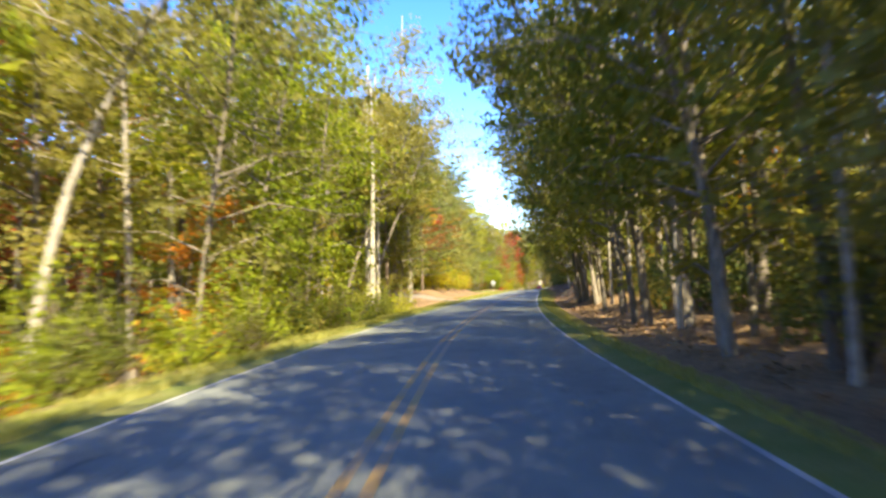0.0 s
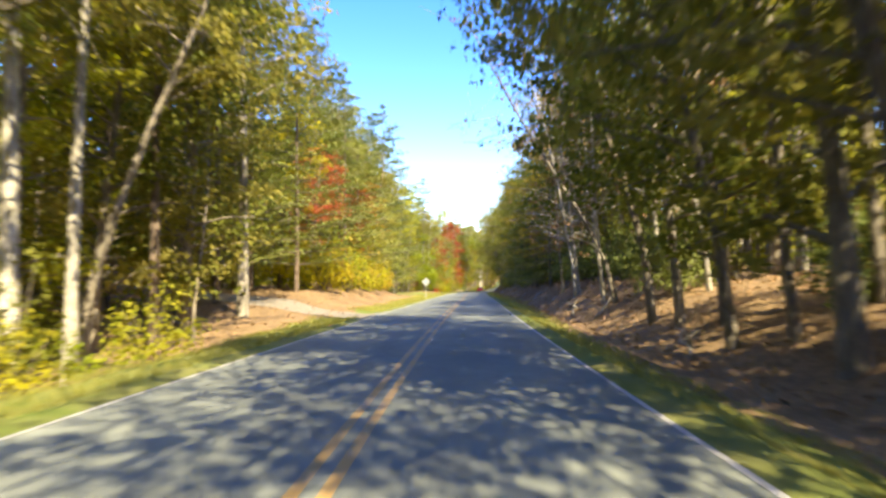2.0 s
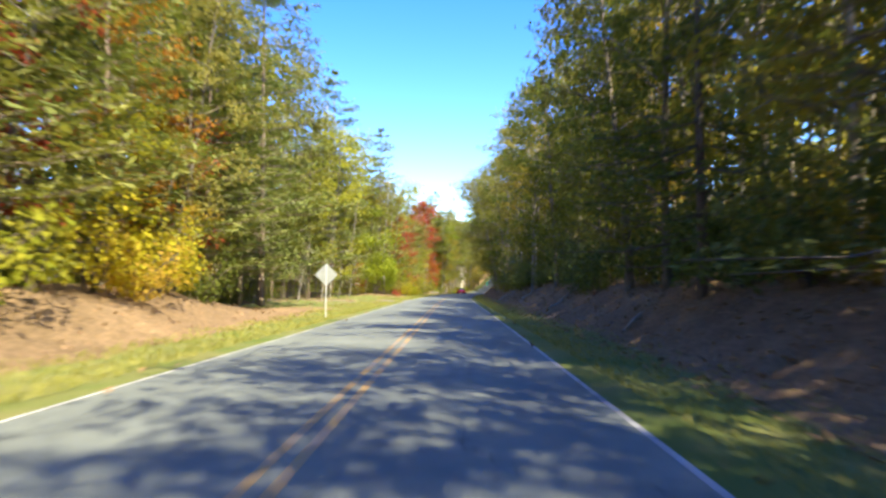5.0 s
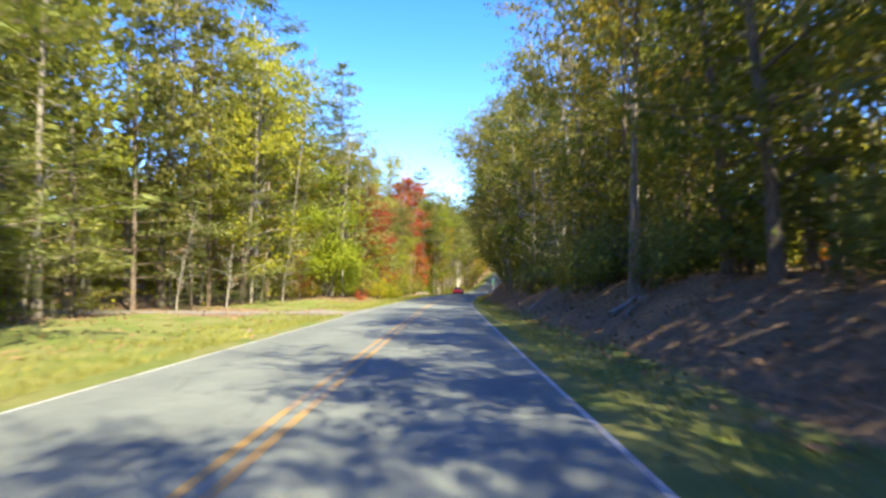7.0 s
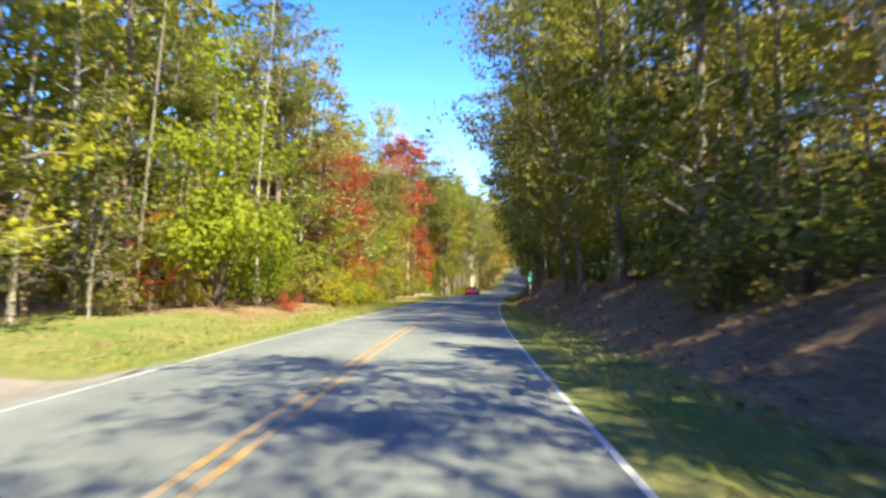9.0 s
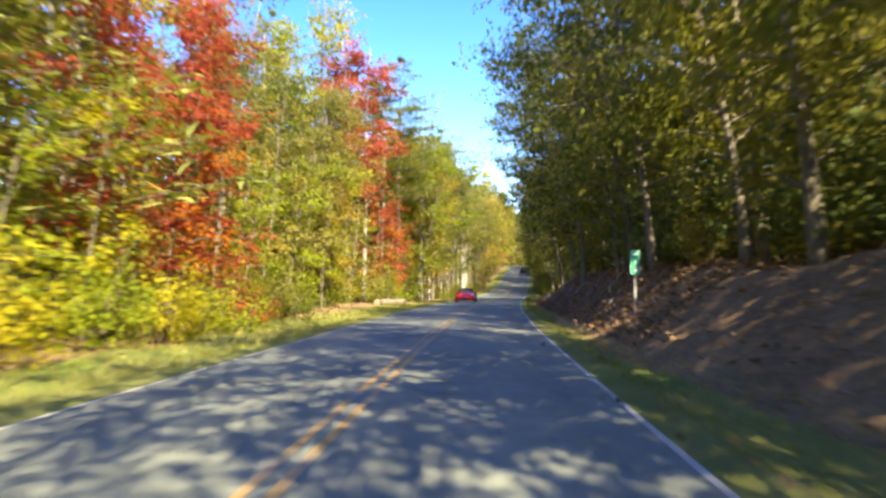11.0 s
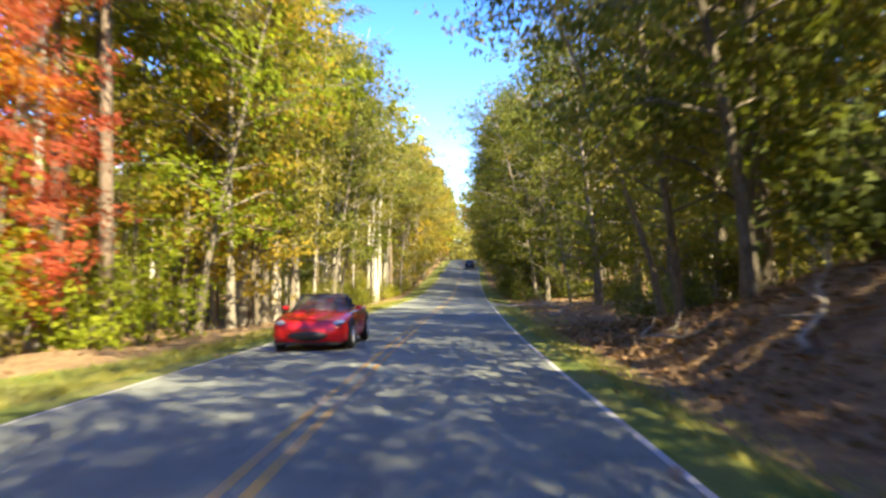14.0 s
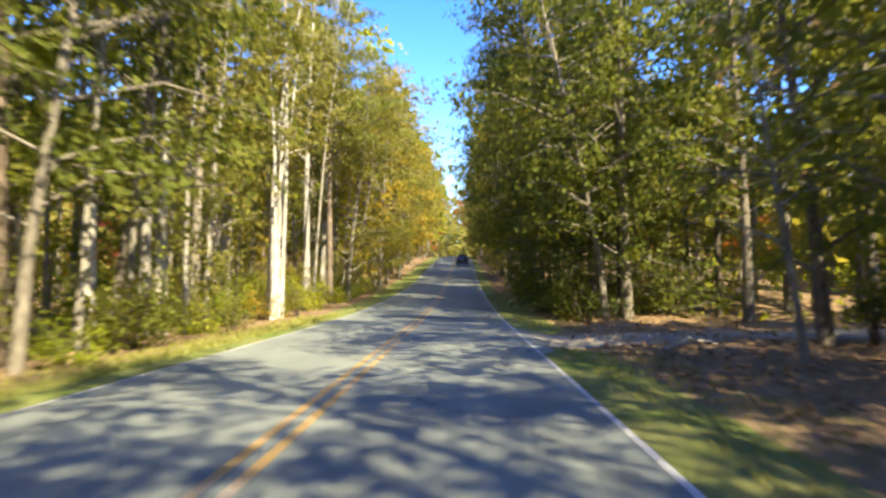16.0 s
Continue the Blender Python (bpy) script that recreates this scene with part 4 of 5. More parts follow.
for k in range(20):  # thin leaning trunks close to the road
    s = 10 + 2.45 * k
    hero(("pole", (1, 3, 3, 2)[k % 4], ""), s, 5.9 + 1.9 * math.sin(k * 2.4) ** 2 + 0.02 * s, 0.75 + 0.25 * math.sin(k * 1.9) ** 2, toward_road(s, 6.0, 35 * math.sin(k * 3.3)), 1.0, 0.7)
hero(("snag", 0, ""), 68.0, 7.2, 1.0, toward_road(68, 7.2, 12), 1.0, 0.8)
for s, l, v in ((24, -9.6, 0), (28.5, -10.2, 1), (33, -11.0, 2)):
    hero(("small", v, "orange"), s, l, 0.85, None, 1.0, 1.2)
hero(("dead", 1, ""), 283, 8.2, 0.8, None, 1.0, 0.8)
for s, l, sc in ((150, -15.6, 0.55), (155, -16.4, 0.6), (158.5, -17.2, 0.5), (171, -16.2, 0.55), (176, -14.6, 0.6), (180.5, -13.4, 0.5), (184, -12.6, 0.55)):
    hero(("dead", int(s) % 2, ""), s, l, sc, None, 1.0, 0.8)
for s, l, v, col, sc in ((115, -9.2, 0, "gold", 1.3), (117.5, -9.4, 1, "yellow", 1.2), (120, -9.9, 2, "olive", 1.3), (122.5, -9.8, 0, "green", 1.3)):
    hero(("bush", v, col), s, l, sc, None, 1.0, 0.9)
for s, l, v, col, sc in ((116, -10.8, 0, "yellow", 0.9), (121, -11.0, 1, "gold", 0.95), (126, -12.4, 2, "bright", 0.9)):
    hero(("small", v, col), s, l, sc, None, 1.0, 1.2)
for s, l, v, col, sc in ((270, 14.5, 0, "green", 1.05), (276, 13.5, 1, "olive", 1.1), (283.5, 13.8, 2, "green", 1.1)):
    hero(("edge", v, col), s, l, sc, None, 1.0, 2.4)
# first three: unseen behind the start, added to shade the road and left verge
for s, l, v, col, sc in ((-18, 7.6, 0, "olive", 1.1), (-12, 7.2, 1, "green", 1.1), (-6, 7.7, 2, "olive", 1.08), (193, 9.6, 2, "olive", 1.0), (212, 9.5, 2, "green", 1.0), (219, 9.7, 0, "olive", 1.05), (257.5, 9.8, 1, "green", 1.05), (263.5, 10.8, 2, "olive", 1.05), (97, 11.0, 0, "olive", 0.82), (103, 11.4, 1, "green", 0.8), (109, 11.0, 2, "olive", 0.8), (115, 11.5, 0, "olive", 0.82), (121, 11.0, 1, "green", 0.8), (127.5, 11.4, 2, "olive", 0.82), (134, 11.2, 0, "green", 0.85)):
    hero(("back", v, col), s, l, sc, None, 1.0, 1.6)
for k, (s, l, sc) in enumerate(((263.5, 8.2, 0.7), (268, 11.5, 0.9), (274, 13.0, 0.9), (281, 14.5, 1.0))):
    hero(("laurel", k % 3, ""), s, l, sc, None, 1.0, 0.8)
for s, l, v, sc in ((150, -17.5, 1, 0.9), (143, -14.2, 0, 0.95), (135, -13.4, 1, 0.9), (156, -18.6, 0, 0.9), (126.5, -11.8, 0, 0.85)):
    hero(("pine", v, ""), s, l, sc, None, 1.0, 1.4)
for k in range(24):  # dark evergreens close the view under the trees on the bank
    s = 197 + 2.4 * k
    hero(("laurel", k % 3, ""), s, 9.4 + 1.8 * math.sin(k * 2.3) ** 2, 1.2 + 0.45 * math.sin(k * 1.6) ** 2, None, 1.0, 0.6)
for s, l, v, sc in ((207, 12.5, 0, 0.8), (222, 12.4, 0, 0.8)):
    hero(("hemlock", v, ""), s, l, sc, None, 1.0, 1.0)
for k in range(20):  # green growth at the foot of the pale trunks
    s = 279.8 + 2.3 * k
    hero(("bush", k % 3, ("bright", "olive", "bright", "green", "gold")[k % 5]), s, -7.6 - 1.3 * math.sin(k * 2.1) ** 2 + 0.012 * (s - 266), 0.7 + 0.4 * math.sin(k * 1.7) ** 2, None, 1.0, 0.8)
hero(("dead", 0, ""), 168, 8.4, 0.6, None, 1.0, 0.8)

for k in range(7):  # crowns that close the view along the road
    s = 316 + 6.5 * k
    hero(("edge", k % 3, ("olive", "gold", "olive", "green")[k % 4]), s, -6.0 - 0.5 * math.sin(k * 2.2), 1.02, toward_road(s, -6.0, 15 * math.sin(k * 1.7)), 1.0, 2.2)
    hero(("edge", (k + 1) % 3, ("green", "olive")[k % 2]), s + 3, 6.2 + 0.5 * math.sin(k * 1.9), 0.95, toward_road(s, 6.0, 15 * math.sin(k * 2.7)), 1.0, 2.2)

for s, l, v, col, sc in ((298, 18, 0, "green", 1.1), (283.5, 12.5, 1, "olive", 0.95), (303, 17, 2, "green", 1.1), (296.5, 12.5, 1, "green", 0.9)):
    hero(("back", v, col), s, l, sc, None, 1.0, 1.6)

rng_arch = np.random.default_rng(77)


def arches(s0, s1, gap, l0, cols):
    s = s0
    while s < s1:
        l = l0 + rng_arch.uniform(-0.5, 0.9) * (1 if l0 > 0 else -1)
        if clear(s, l):
            hero(("arch", int(rng_arch.integers(3)), cols[int(rng_arch.integers(len(cols)))]), s, l, rng_arch.uniform(0.85, 1.1), toward_road(s, l, rng_arch.uniform(-25, 25)), 1.0, 1.6)
        s += gap * rng_arch.uniform(0.75, 1.25)


arches(-46, 62, 5.4, 5.9, ("green", "olive", "green"))
arches(190, 262, 5.8, 7.2, ("green", "olive", "green"))
arches(298, 330, 6.0, 6.6, ("green", "olive", "green"))
arches(-20, -2, 7.0, -7.6, ("bright", "olive", "bright"))
arches(21, 36, 7.0, -8.2, ("bright", "olive", "bright"))
for k, (s, l) in enumerate(((8.5, -7.4), (11.5, -8.6), (13.5, -7.2), (16, -8.4), (18.5, -7.4), (6, -8.8), (10, -10.5), (14.5, -10.2))):
    hero(("bush", k % 3, ("bright", "green", "bright", "olive")[k % 4]), s, l, 0.9 + 0.1 * (k % 3), None, 1.0, 0.9)
for k in range(22):
    s = 3 + 2.05 * k
    hero(("bush", k % 3, ("green", "bright", "olive", "bright", "green")[k % 5]), s, -5.3 - 0.9 * math.sin(k * 2.7) ** 2 - 0.04 * max(0, s - 24), 0.6 + 0.4 * math.sin(k * 1.4) ** 2, None, 1.0, 0.8)
for k in range(22):  # dense low growth against the road below the pale trunks
    s = 276.4 + 2.4 * k
    if abs(s - 297) > 2:
        hero(("bush", k % 3, ("bright", "green", "olive")[k % 3]), s, -6.2 - 0.7 * math.sin(k * 2.3) ** 2, 0.5 + 0.35 * math.sin(k * 1.9) ** 2, None, 1.0, 0.6)
for k in range(18):  # dark undergrowth between the leaning trunks
    s = 6 + 3.1 * k
    hero(("laurel", k % 3, ""), s, 8.6 + 4.0 * math.sin(k * 2.1) ** 2, 0.6 + 0.5 * math.sin(k * 1.3) ** 2, None, 1.0, 0.6)
for s, l, v in ((14.5, -9.0, 0), (22, -8.9, 1), (31, -9.4, 2)):
    hero(("bush", v, "orange"), s, l, 1.25, None, 1.0, 0.8)
for s, l, v, col, sc in ((93.5, -12.0, 0, "bright", 1.7), (91.8, -13.6, 1, "yellow", 1.8), (90.6, -15.4, 2, "olive", 1.6), (95.5, -10.8, 2, "yellow", 1.6), (98, -10.8, 1, "bright", 1.8), (101, -10.8, 0, "yellow", 1.7), (89.4, -17.4, 1, "olive", 1.5)):
    hero(("bush", v, col), s, l, sc, None, 1.0, 1.0)
# sunlit shrubs below the pale trunks, and evergreen growth along the bank
for k in range(17):
    s = 20 + k * 2.5
    hero(("bush", k % 3, ("bright", "bright", "bright", "yellow", "green")[k % 5]), s, -7.4 - 0.04 * (s - 20) + 0.6 * math.sin(k * 2.1), 0.85 + 0.35 * math.sin(k * 1.7) ** 2, None, 1.0, 0.9)
for k in range(46):
    s = 62 + k * 3.1
    hero(("laurel", k % 3, ""), s, np.interp(s, *RIGHT_EDGE) + 0.6 + 1.4 * math.sin(k * 2.7) ** 2, 0.75 + 0.4 * math.sin(k * 1.3) ** 2, None, 1.0, 0.6)
for k in range(9):
    s = 128 + k * 6.3
    if clear(s, -np.interp(s, *LEFT_EDGE)):
        hero(("hemlock" if k % 3 else "sapling", k % 2, ""), s, -np.interp(s, *LEFT_EDGE) - 0.4, 0.5 + 0.25 * math.sin(k * 2.2) ** 2, None, 1.0, 1.2)

EDGE_SHAPES = {-1: [("edge", 6), ("tall", 2), ("pine", 1), ("small", 2)], 1: [("edge", 9), ("tall", 1), ("hemlock", 1.2)]}
BACK_SHAPES = {-1: [("tall", 6), ("back", 3)], 1: [("back", 6), ("tall", 4)]}
UNDER = {-1: 0.95, 1: 0.85}
FAR = 335.0
DEEP = []  # trees too far back to be told apart: (s, l, colour, scale)


def reach_up(s, sign):
    """Trees on the bank beside the wide verge are lower than the rest, those across from it taller."""
    if sign > 0:
        return 1.0 - 0.14 * float(smooth(s, 86, 98) * (1 - smooth(s, 150, 162)))
    return 1.0 + 0.30 * float(smooth(s, 132, 146) * (1 - smooth(s, 204, 214))) + 0.18 * float(smooth(s, 58, 64) * (1 - smooth(s, 84, 90)))


def thinned(rng, s, sign):
    """The wood behind the bank is open in places, and lets the sun in."""
    if sign < 0:
        return rng.random() < 0.1 * float(smooth(s, 150, 160) * (1 - smooth(s, 190, 198)))
    return rng.random() < 0.55 * float(smooth(s, 8, 22) * (1 - smooth(s, 60, 68))) + 0.4 * float(smooth(s, 182, 188) * (1 - smooth(s, 202, 208))) + 0.5 * float(smooth(s, 224, 230) * (1 - smooth(s, 250, 256))) + 0.25 * float(smooth(s, 262, 268))


def woods(seed, sign, edge, mix_table, s0, s1):
    rng = np.random.default_rng(seed)
    s = s0  # first row, overhanging the verge
    while s < s1:
        l = sign * (np.interp(s, *edge) + rng.uniform(0.0, 1.8))
        open_wood = sign < 0 and 266 < s < 330  # bare pale trunks show below the crowns here
        col, shape, size = pick(rng, mix_at(mix_table, s)), pick(rng, [("tall", 5), ("back", 2), ("small", 1)] if open_wood else EDGE_SHAPES[sign]), rng.uniform(0.82, 1.12) * reach_up(s, sign)
        if s > FAR:
            DEEP.append((s, l, col, size))
        elif free(s, l):
            if shape in ("hemlock", "pine"):
                plant((shape, int(rng.integers(2)), ""), s, l + sign * 0.8, size * 0.9)
            else:
                plant((shape, int(rng.integers(3)), col), s, l, size)
        s += rng.uniform(4.6, 6.6) * reach_up(s, sign)
    for row, (off, gap) in enumerate(((4.8, 6.2 if sign < 0 else 5.8), (10.5, 6.0), (17.0, 6.0))):
        s = s0 - 6 + rng.uniform(0, 3)
        while s < s1:
            l = sign * (np.interp(s, *edge) + off + rng.uniform(-1.5, 2.5))
            col, size = pick(rng, mix_at(mix_table, s)), rng.uniform(0.85, 1.15) * reach_up(s, sign)
            if s < FAR and thinned(rng, s, sign):
                pass
            elif row == 0 and s < FAR:
                if free(s, l):
                    if rng.random() < 0.14:
                        plant(("pine", int(rng.integers(2)), ""), s, l, size)
                    else:
                        plant((pick(rng, BACK_SHAPES[sign]), int(rng.integers(3)), col), s, l, size)
            elif clear(s, l):
                DEEP.append((s, l, col, size))
            s += gap * rng.uniform(0.7, 1.3)
    s = s0  # thin trunks among them
    while s < min(s1, 325):
        l = sign * (np.interp(s, *edge) + abs(rng.normal()) * 5 + 0.3)
        if free(s, l):
            plant(("pole", int(rng.integers(4)), ""), s, l, rng.uniform(0.7, 1.2) * reach_up(s, sign))
        s += rng.uniform(2.2, 4.4)
    s = s0  # undergrowth
    while s < min(s1, 330):
        l = sign * (np.interp(s, *edge) + rng.uniform(-0.4, 4.5))
        col = pick(rng, mix_at(mix_table, s))
        if free(s, l) and not (sign < 0 and 259 < s < 278):
            if rng.random() < UNDER[sign]:
                plant(("bush", int(rng.integers(3)), col), s, l, rng.uniform(0.6, 1.2))
            if rng.random() < 0.26:
                plant(("small", int(rng.integers(3)), col), s, l + sign * 0.8, rng.uniform(0.6, 1.0))
        s += rng.uniform(1.6, 3.0)


woods(101, -1, LEFT_EDGE, LEFT_MIX, 20, 500)
woods(202, 1, RIGHT_EDGE, RIGHT_MIX, -40, 500)
for k in range(70):  # woods on the rise across the far end, where the road dips out of sight
    DEEP.append((548 + (k * 7.3) % 70, -34 + (k * 11.7) % 68, ("gold", "olive", "olive", "orange", "olive", "gold")[k % 6], 1.05))
for k in range(26):  # tall crowns that narrow the view along the far road
    DEEP.append((352 + 6.1 * k, (-6.2 - (k * 3.7) % 4) if k % 3 else (6.4 + (k * 2.3) % 3), ("olive", "gold", "olive", "green")[k % 4], 1.12))
for s, l, size in ((462, -7.5, 0.8), (470, -8.5, 0.9), (452, -8.2, 0.5), (478, 7.5, 0.8)):
    DEEP.append((s, l, "red", size))


def deep_woods():
    """The trees behind the first rows, joined by colour: nobody could count them."""
    forms = [broadleaf(30 + v, 20 + v * 2, 4.8, (1.5, 8, 6, 3)[v], 0.17, 320, 0.88, (0, 0), 12, twigs=0) for v in range(4)]
    trunks_v, trunks_f, n0 = [], [], 0
    crowns = {}
    rng = np.random.default_rng(5)
    for s, l, col, size in DEEP:
        (tv, tf), (cv, cf) = forms[int(rng.integers(4))]
        a = rng.uniform(0, 6.283)
        turn = np.array([[math.cos(a), -math.sin(a), 0], [math.sin(a), math.cos(a), 0], [0, 0, 1]]) * size
        p = at(s, l)[0]
        trunks_v.append(tv @ turn.T + p)
        trunks_f += [tuple(i + n0 for i in f) for f in tf]
        n0 += len(tv)
        crowns.setdefault(col, []).append(cv @ turn.T + p)
    ob = mesh_object("deep_woods_trunks", np.concatenate(trunks_v), trunks_f, BARK_GREY, None, "", True)
    tagged(ob, "grey trunks crowding deep in the woods", "woods", "", "stuff")
    for col, vs in crowns.items():
        v = np.concatenate(vs)
        ob = mesh_object("deep_woods", v, np.arange(len(v)).reshape(-1, 3), LEAF[col])
        tagged(ob, f"{COLOURS[col]} foliage deep in the woods", "woods", "", "stuff")


def far_woods():
    """Woods on the rising ground behind, as one mass of large leaf clumps."""
    rng = np.random.default_rng(7)
    pts = []
    for sign in (-1, 1):
        for n, l0, l1, top in ((12000, 28, 48, 12), (13000, 48, 105, 14)):
            p = at(rng.uniform(-60, 640, n), sign * rng.uniform(l0, l1, n))
            p[:, 2] += rng.uniform(0, 1, n) ** 1.3 * top
            pts.append(p)
    p = at(rng.uniform(520, 600, 6000), rng.uniform(-60, 60, 6000))
    p[:, 2] += rng.uniform(0, 14, 6000)
    pts.append(p)
    v, f = leaves(rng, np.concatenate(pts), 2.6, 0.2, 0.9, 0.0, np.tile((0.0, -0.3, 0.7), (sum(len(q) for q in pts), 1)))
    ob = mesh_object("far_woods", v, f, LEAF["olive"])
    tagged(ob, "dense olive and gold woods far behind the roadside trees", "woods", "", "stuff")


def understorey():
    """Low green growth on the forest floor behind the first row."""
    rng = np.random.default_rng(9)
    pts = []
    for sign, edge, n in ((-1, LEFT_EDGE, 13000), (1, RIGHT_EDGE, 11000)):
        hub = rng.uniform(-20, 340, n // 30)
        s = np.repeat(hub, 30)
        l = sign * (np.interp(s, *edge) + 2.5 + np.repeat(rng.uniform(0, 1, len(hub)) ** 0.8, 30) * 22)
        s, l = s + rng.normal(size=len(s)) * 0.8, l + rng.normal(size=len(s)) * 0.8
        keep = np.array([clear(a, b) for a, b in zip(s, l)])
        p = at(s[keep], l[keep])
        p[:, 2] += np.abs(rng.normal(size=len(p))) * np.repeat(rng.uniform(0.5, 1.8, len(hub)), 30)[keep]
        pts.append(p)
    p = np.concatenate(pts)
    out = rng.normal(size=p.shape) * 0.6 + (0, -0.2, 0.5)
    v, f = leaves(rng, p, 0.36, 0.1, 0.7, 0.0, out)
    ob = mesh_object("understorey", v, f, LEAF["bright"])
    tagged(ob, "low yellow-green growth on the forest floor", "undergrowth", "", "stuff")


deep_woods()
far_woods()
understorey()

# ======================= things along the road =======================
def plain_tube(pts, radii, sides=8):
    sh = Shell()
    sh.tube(pts, radii, sides)
    return np.array(sh.v), sh.f


METAL = plain("galvanised_steel", (0.52, 0.53, 0.53), 0.5, 0.35)
SIGN_BACK = plain("bare_aluminium_sign", (0.27, 0.29, 0.28), 0.55, 0.15, 0.2, 5.0)
SIGN_GREEN = plain("green_sign_sheeting", (0.02, 0.52, 0.32), 0.45, 0.0, 0.2)
SIGN_WHITE = plain("white_sign_sheeting", (0.75, 0.8, 0.78), 0.5)
RED_PAINT = plain("red_car_paint", (0.55, 0.012, 0.018), 0.22, 0.0, 0.05)
BLACK_PAINT = plain("dark_blue_car_paint", (0.016, 0.018, 0.024), 0.22, 0.0, 0.05)
CAR_GLASS = plain("tinted_car_glass", (0.012, 0.014, 0.016), 0.05, 0.0, 0.0)
CLEAR_GLASS = plain("clear_car_glass", (0.75, 0.85, 0.88), 0.03, 0.0, 0.0)
CLEAR_GLASS.node_tree.nodes["Principled BSDF"].inputs["Transmission Weight"].default_value = 0.85
RUBBER = plain("black_rubber", (0.02, 0.02, 0.02), 0.8)
BLACK_TRIM = plain("black_plastic_trim", (0.018, 0.018, 0.018), 0.55)
SOFT_TOP = plain("black_canvas_roof", (0.022, 0.022, 0.024), 0.9)
ALLOY = plain("alloy_rim", (0.55, 0.55, 0.56), 0.3, 0.8)
LAMP_CLEAR = plain("clear_lamp_lens", (0.30, 0.34, 0.36), 0.12)
LAMP_RED = plain("red_lamp_lens", (0.35, 0.01, 0.012), 0.2)
PLATE = plain("plate_blank", (0.6, 0.6, 0.58), 0.5)
LOG_BARK = bark_material("weathered_log", (0.16, 0.13, 0.105), (0.46, 0.40, 0.33), 4.0)
LOG_END = plain("sawn_log_end", (0.36, 0.28, 0.20), 0.85, 0.0, 0.5, 20)


def diamond_sign(s, l):
    """A warning sign for oncoming traffic, seen from its bare back."""
    ob = new("road_sign")
    ob.matrix_basis = pose(*spot(s, l), 0, 0, heading(s) + 4)
    bm = box_bm(0, 0, 0, 0.74, 0.006, 0.74, 0.0)
    corners = [e for e in bm.edges if abs(e.verts[0].co.x - e.verts[1].co.x) < 1e-5 and abs(e.verts[0].co.z - e.verts[1].co.z) < 1e-5]
    bmesh.ops.bevel(bm, geom=corners, offset=0.05, segments=4, affect="EDGES", profile=0.5)
    bmesh.ops.transform(bm, matrix=pose(0, 0.03, 2.0, 0, 45, 0), verts=bm.verts[:])
    panel = part("panel", bm, SIGN_BACK, ob, "unpainted silvery back of the panel")
    part("stiffener", box_bm(0, 0.02, 2.0, 0.05, 0.02, 0.9), METAL, panel)
    bm = bmesh.new()
    for x, y, sx, sy in ((0, 0, 0.045, 0.006), (-0.024, 0.012, 0.006, 0.03), (0.024, 0.012, 0.006, 0.03)):
        bmesh.ops.create_cube(bm, size=1.0, matrix=Matrix.Translation((x, y, 1.05)) @ Matrix.Diagonal((sx, sy, 2.9, 1)))
    part("post", bm, METAL, ob, "thin steel channel post")
    for z in (1.8, 2.2):
        bm = bmesh.new()
        bmesh.ops.create_cone(bm, cap_ends=True, segments=6, radius1=0.014, radius2=0.014, depth=0.02, matrix=pose(0, -0.006, z, 90, 0, 0))
        part("bolt", bm, METAL, ob)
    return tagged(ob, "silvery back of a diamond warning sign on a thin steel post", "road sign")


def marker_sign(s, l):
    """A narrow upright green roadside marker with pale figures as plain bars."""
    ob = new("marker_sign")
    ob.matrix_basis = pose(*spot(s, l), 0, 0, heading(s) + 6)
    panel = part("panel", box_bm(0, 0, 1.36, 0.25, 0.006, 0.64, 0.002), SIGN_GREEN, ob, "green reflective panel")
    for x, z, w, h in ((0, 1.672, 0.246, 0.012), (0, 1.048, 0.246, 0.012), (-0.117, 1.36, 0.012, 0.612), (0.117, 1.36, 0.012, 0.612)):
        part("border", box_bm(x, -0.005, z, w, 0.004, h), SIGN_WHITE, panel, "white edge line")
    part("lettering", box_bm(0, -0.006, 1.585, 0.14, 0.004, 0.045), SIGN_WHITE, panel, "pale bar of unreadable lettering")
    part("lettering", box_bm(0.01, -0.006, 1.40, 0.024, 0.004, 0.15), SIGN_WHITE, panel, "pale bar of unreadable lettering")
    part("lettering", box_bm(0.01, -0.006, 1.19, 0.085, 0.004, 0.17, 0.001), SIGN_WHITE, panel, "pale bar of unreadable lettering")
    part("post", box_bm(0, 0.022, 0.58, 0.05, 0.03, 2.0, 0.004), METAL, ob, "pale steel post")
    return tagged(ob, "tall narrow green marker sign on a steel post", "road sign")


def loft(stations, cap=True):
    """Car shell: per station y, half width, sill, shoulder, top and half width at the top."""
    bm = bmesh.new()
    rings = []
    for y, w, zs, zb, zt, wt in stations:
        half = [(w * 0.90, zs), (w * 0.99, zs + 0.10), (w, zs + (zb - zs) * 0.55), (w * 0.965, zb), (wt, zt - 0.02), (wt * 0.5, zt)]
        ring = [bm.verts.new((x, y, z)) for x, z in half] + [bm.verts.new((-x, y, z)) for x, z in reversed(half)]
        rings.append(ring)
    n = len(rings[0])
    for a, b in zip(rings, rings[1:]):
        for j in range(n):
            bm.faces.new((a[j], a[(j + 1) % n], b[(j + 1) % n], b[j]))
    bm.faces.new(rings[0])
    bm.faces.new(rings[-1][::-1])
    bmesh.ops.recalc_face_normals(bm, faces=bm.faces[:])
    return bm


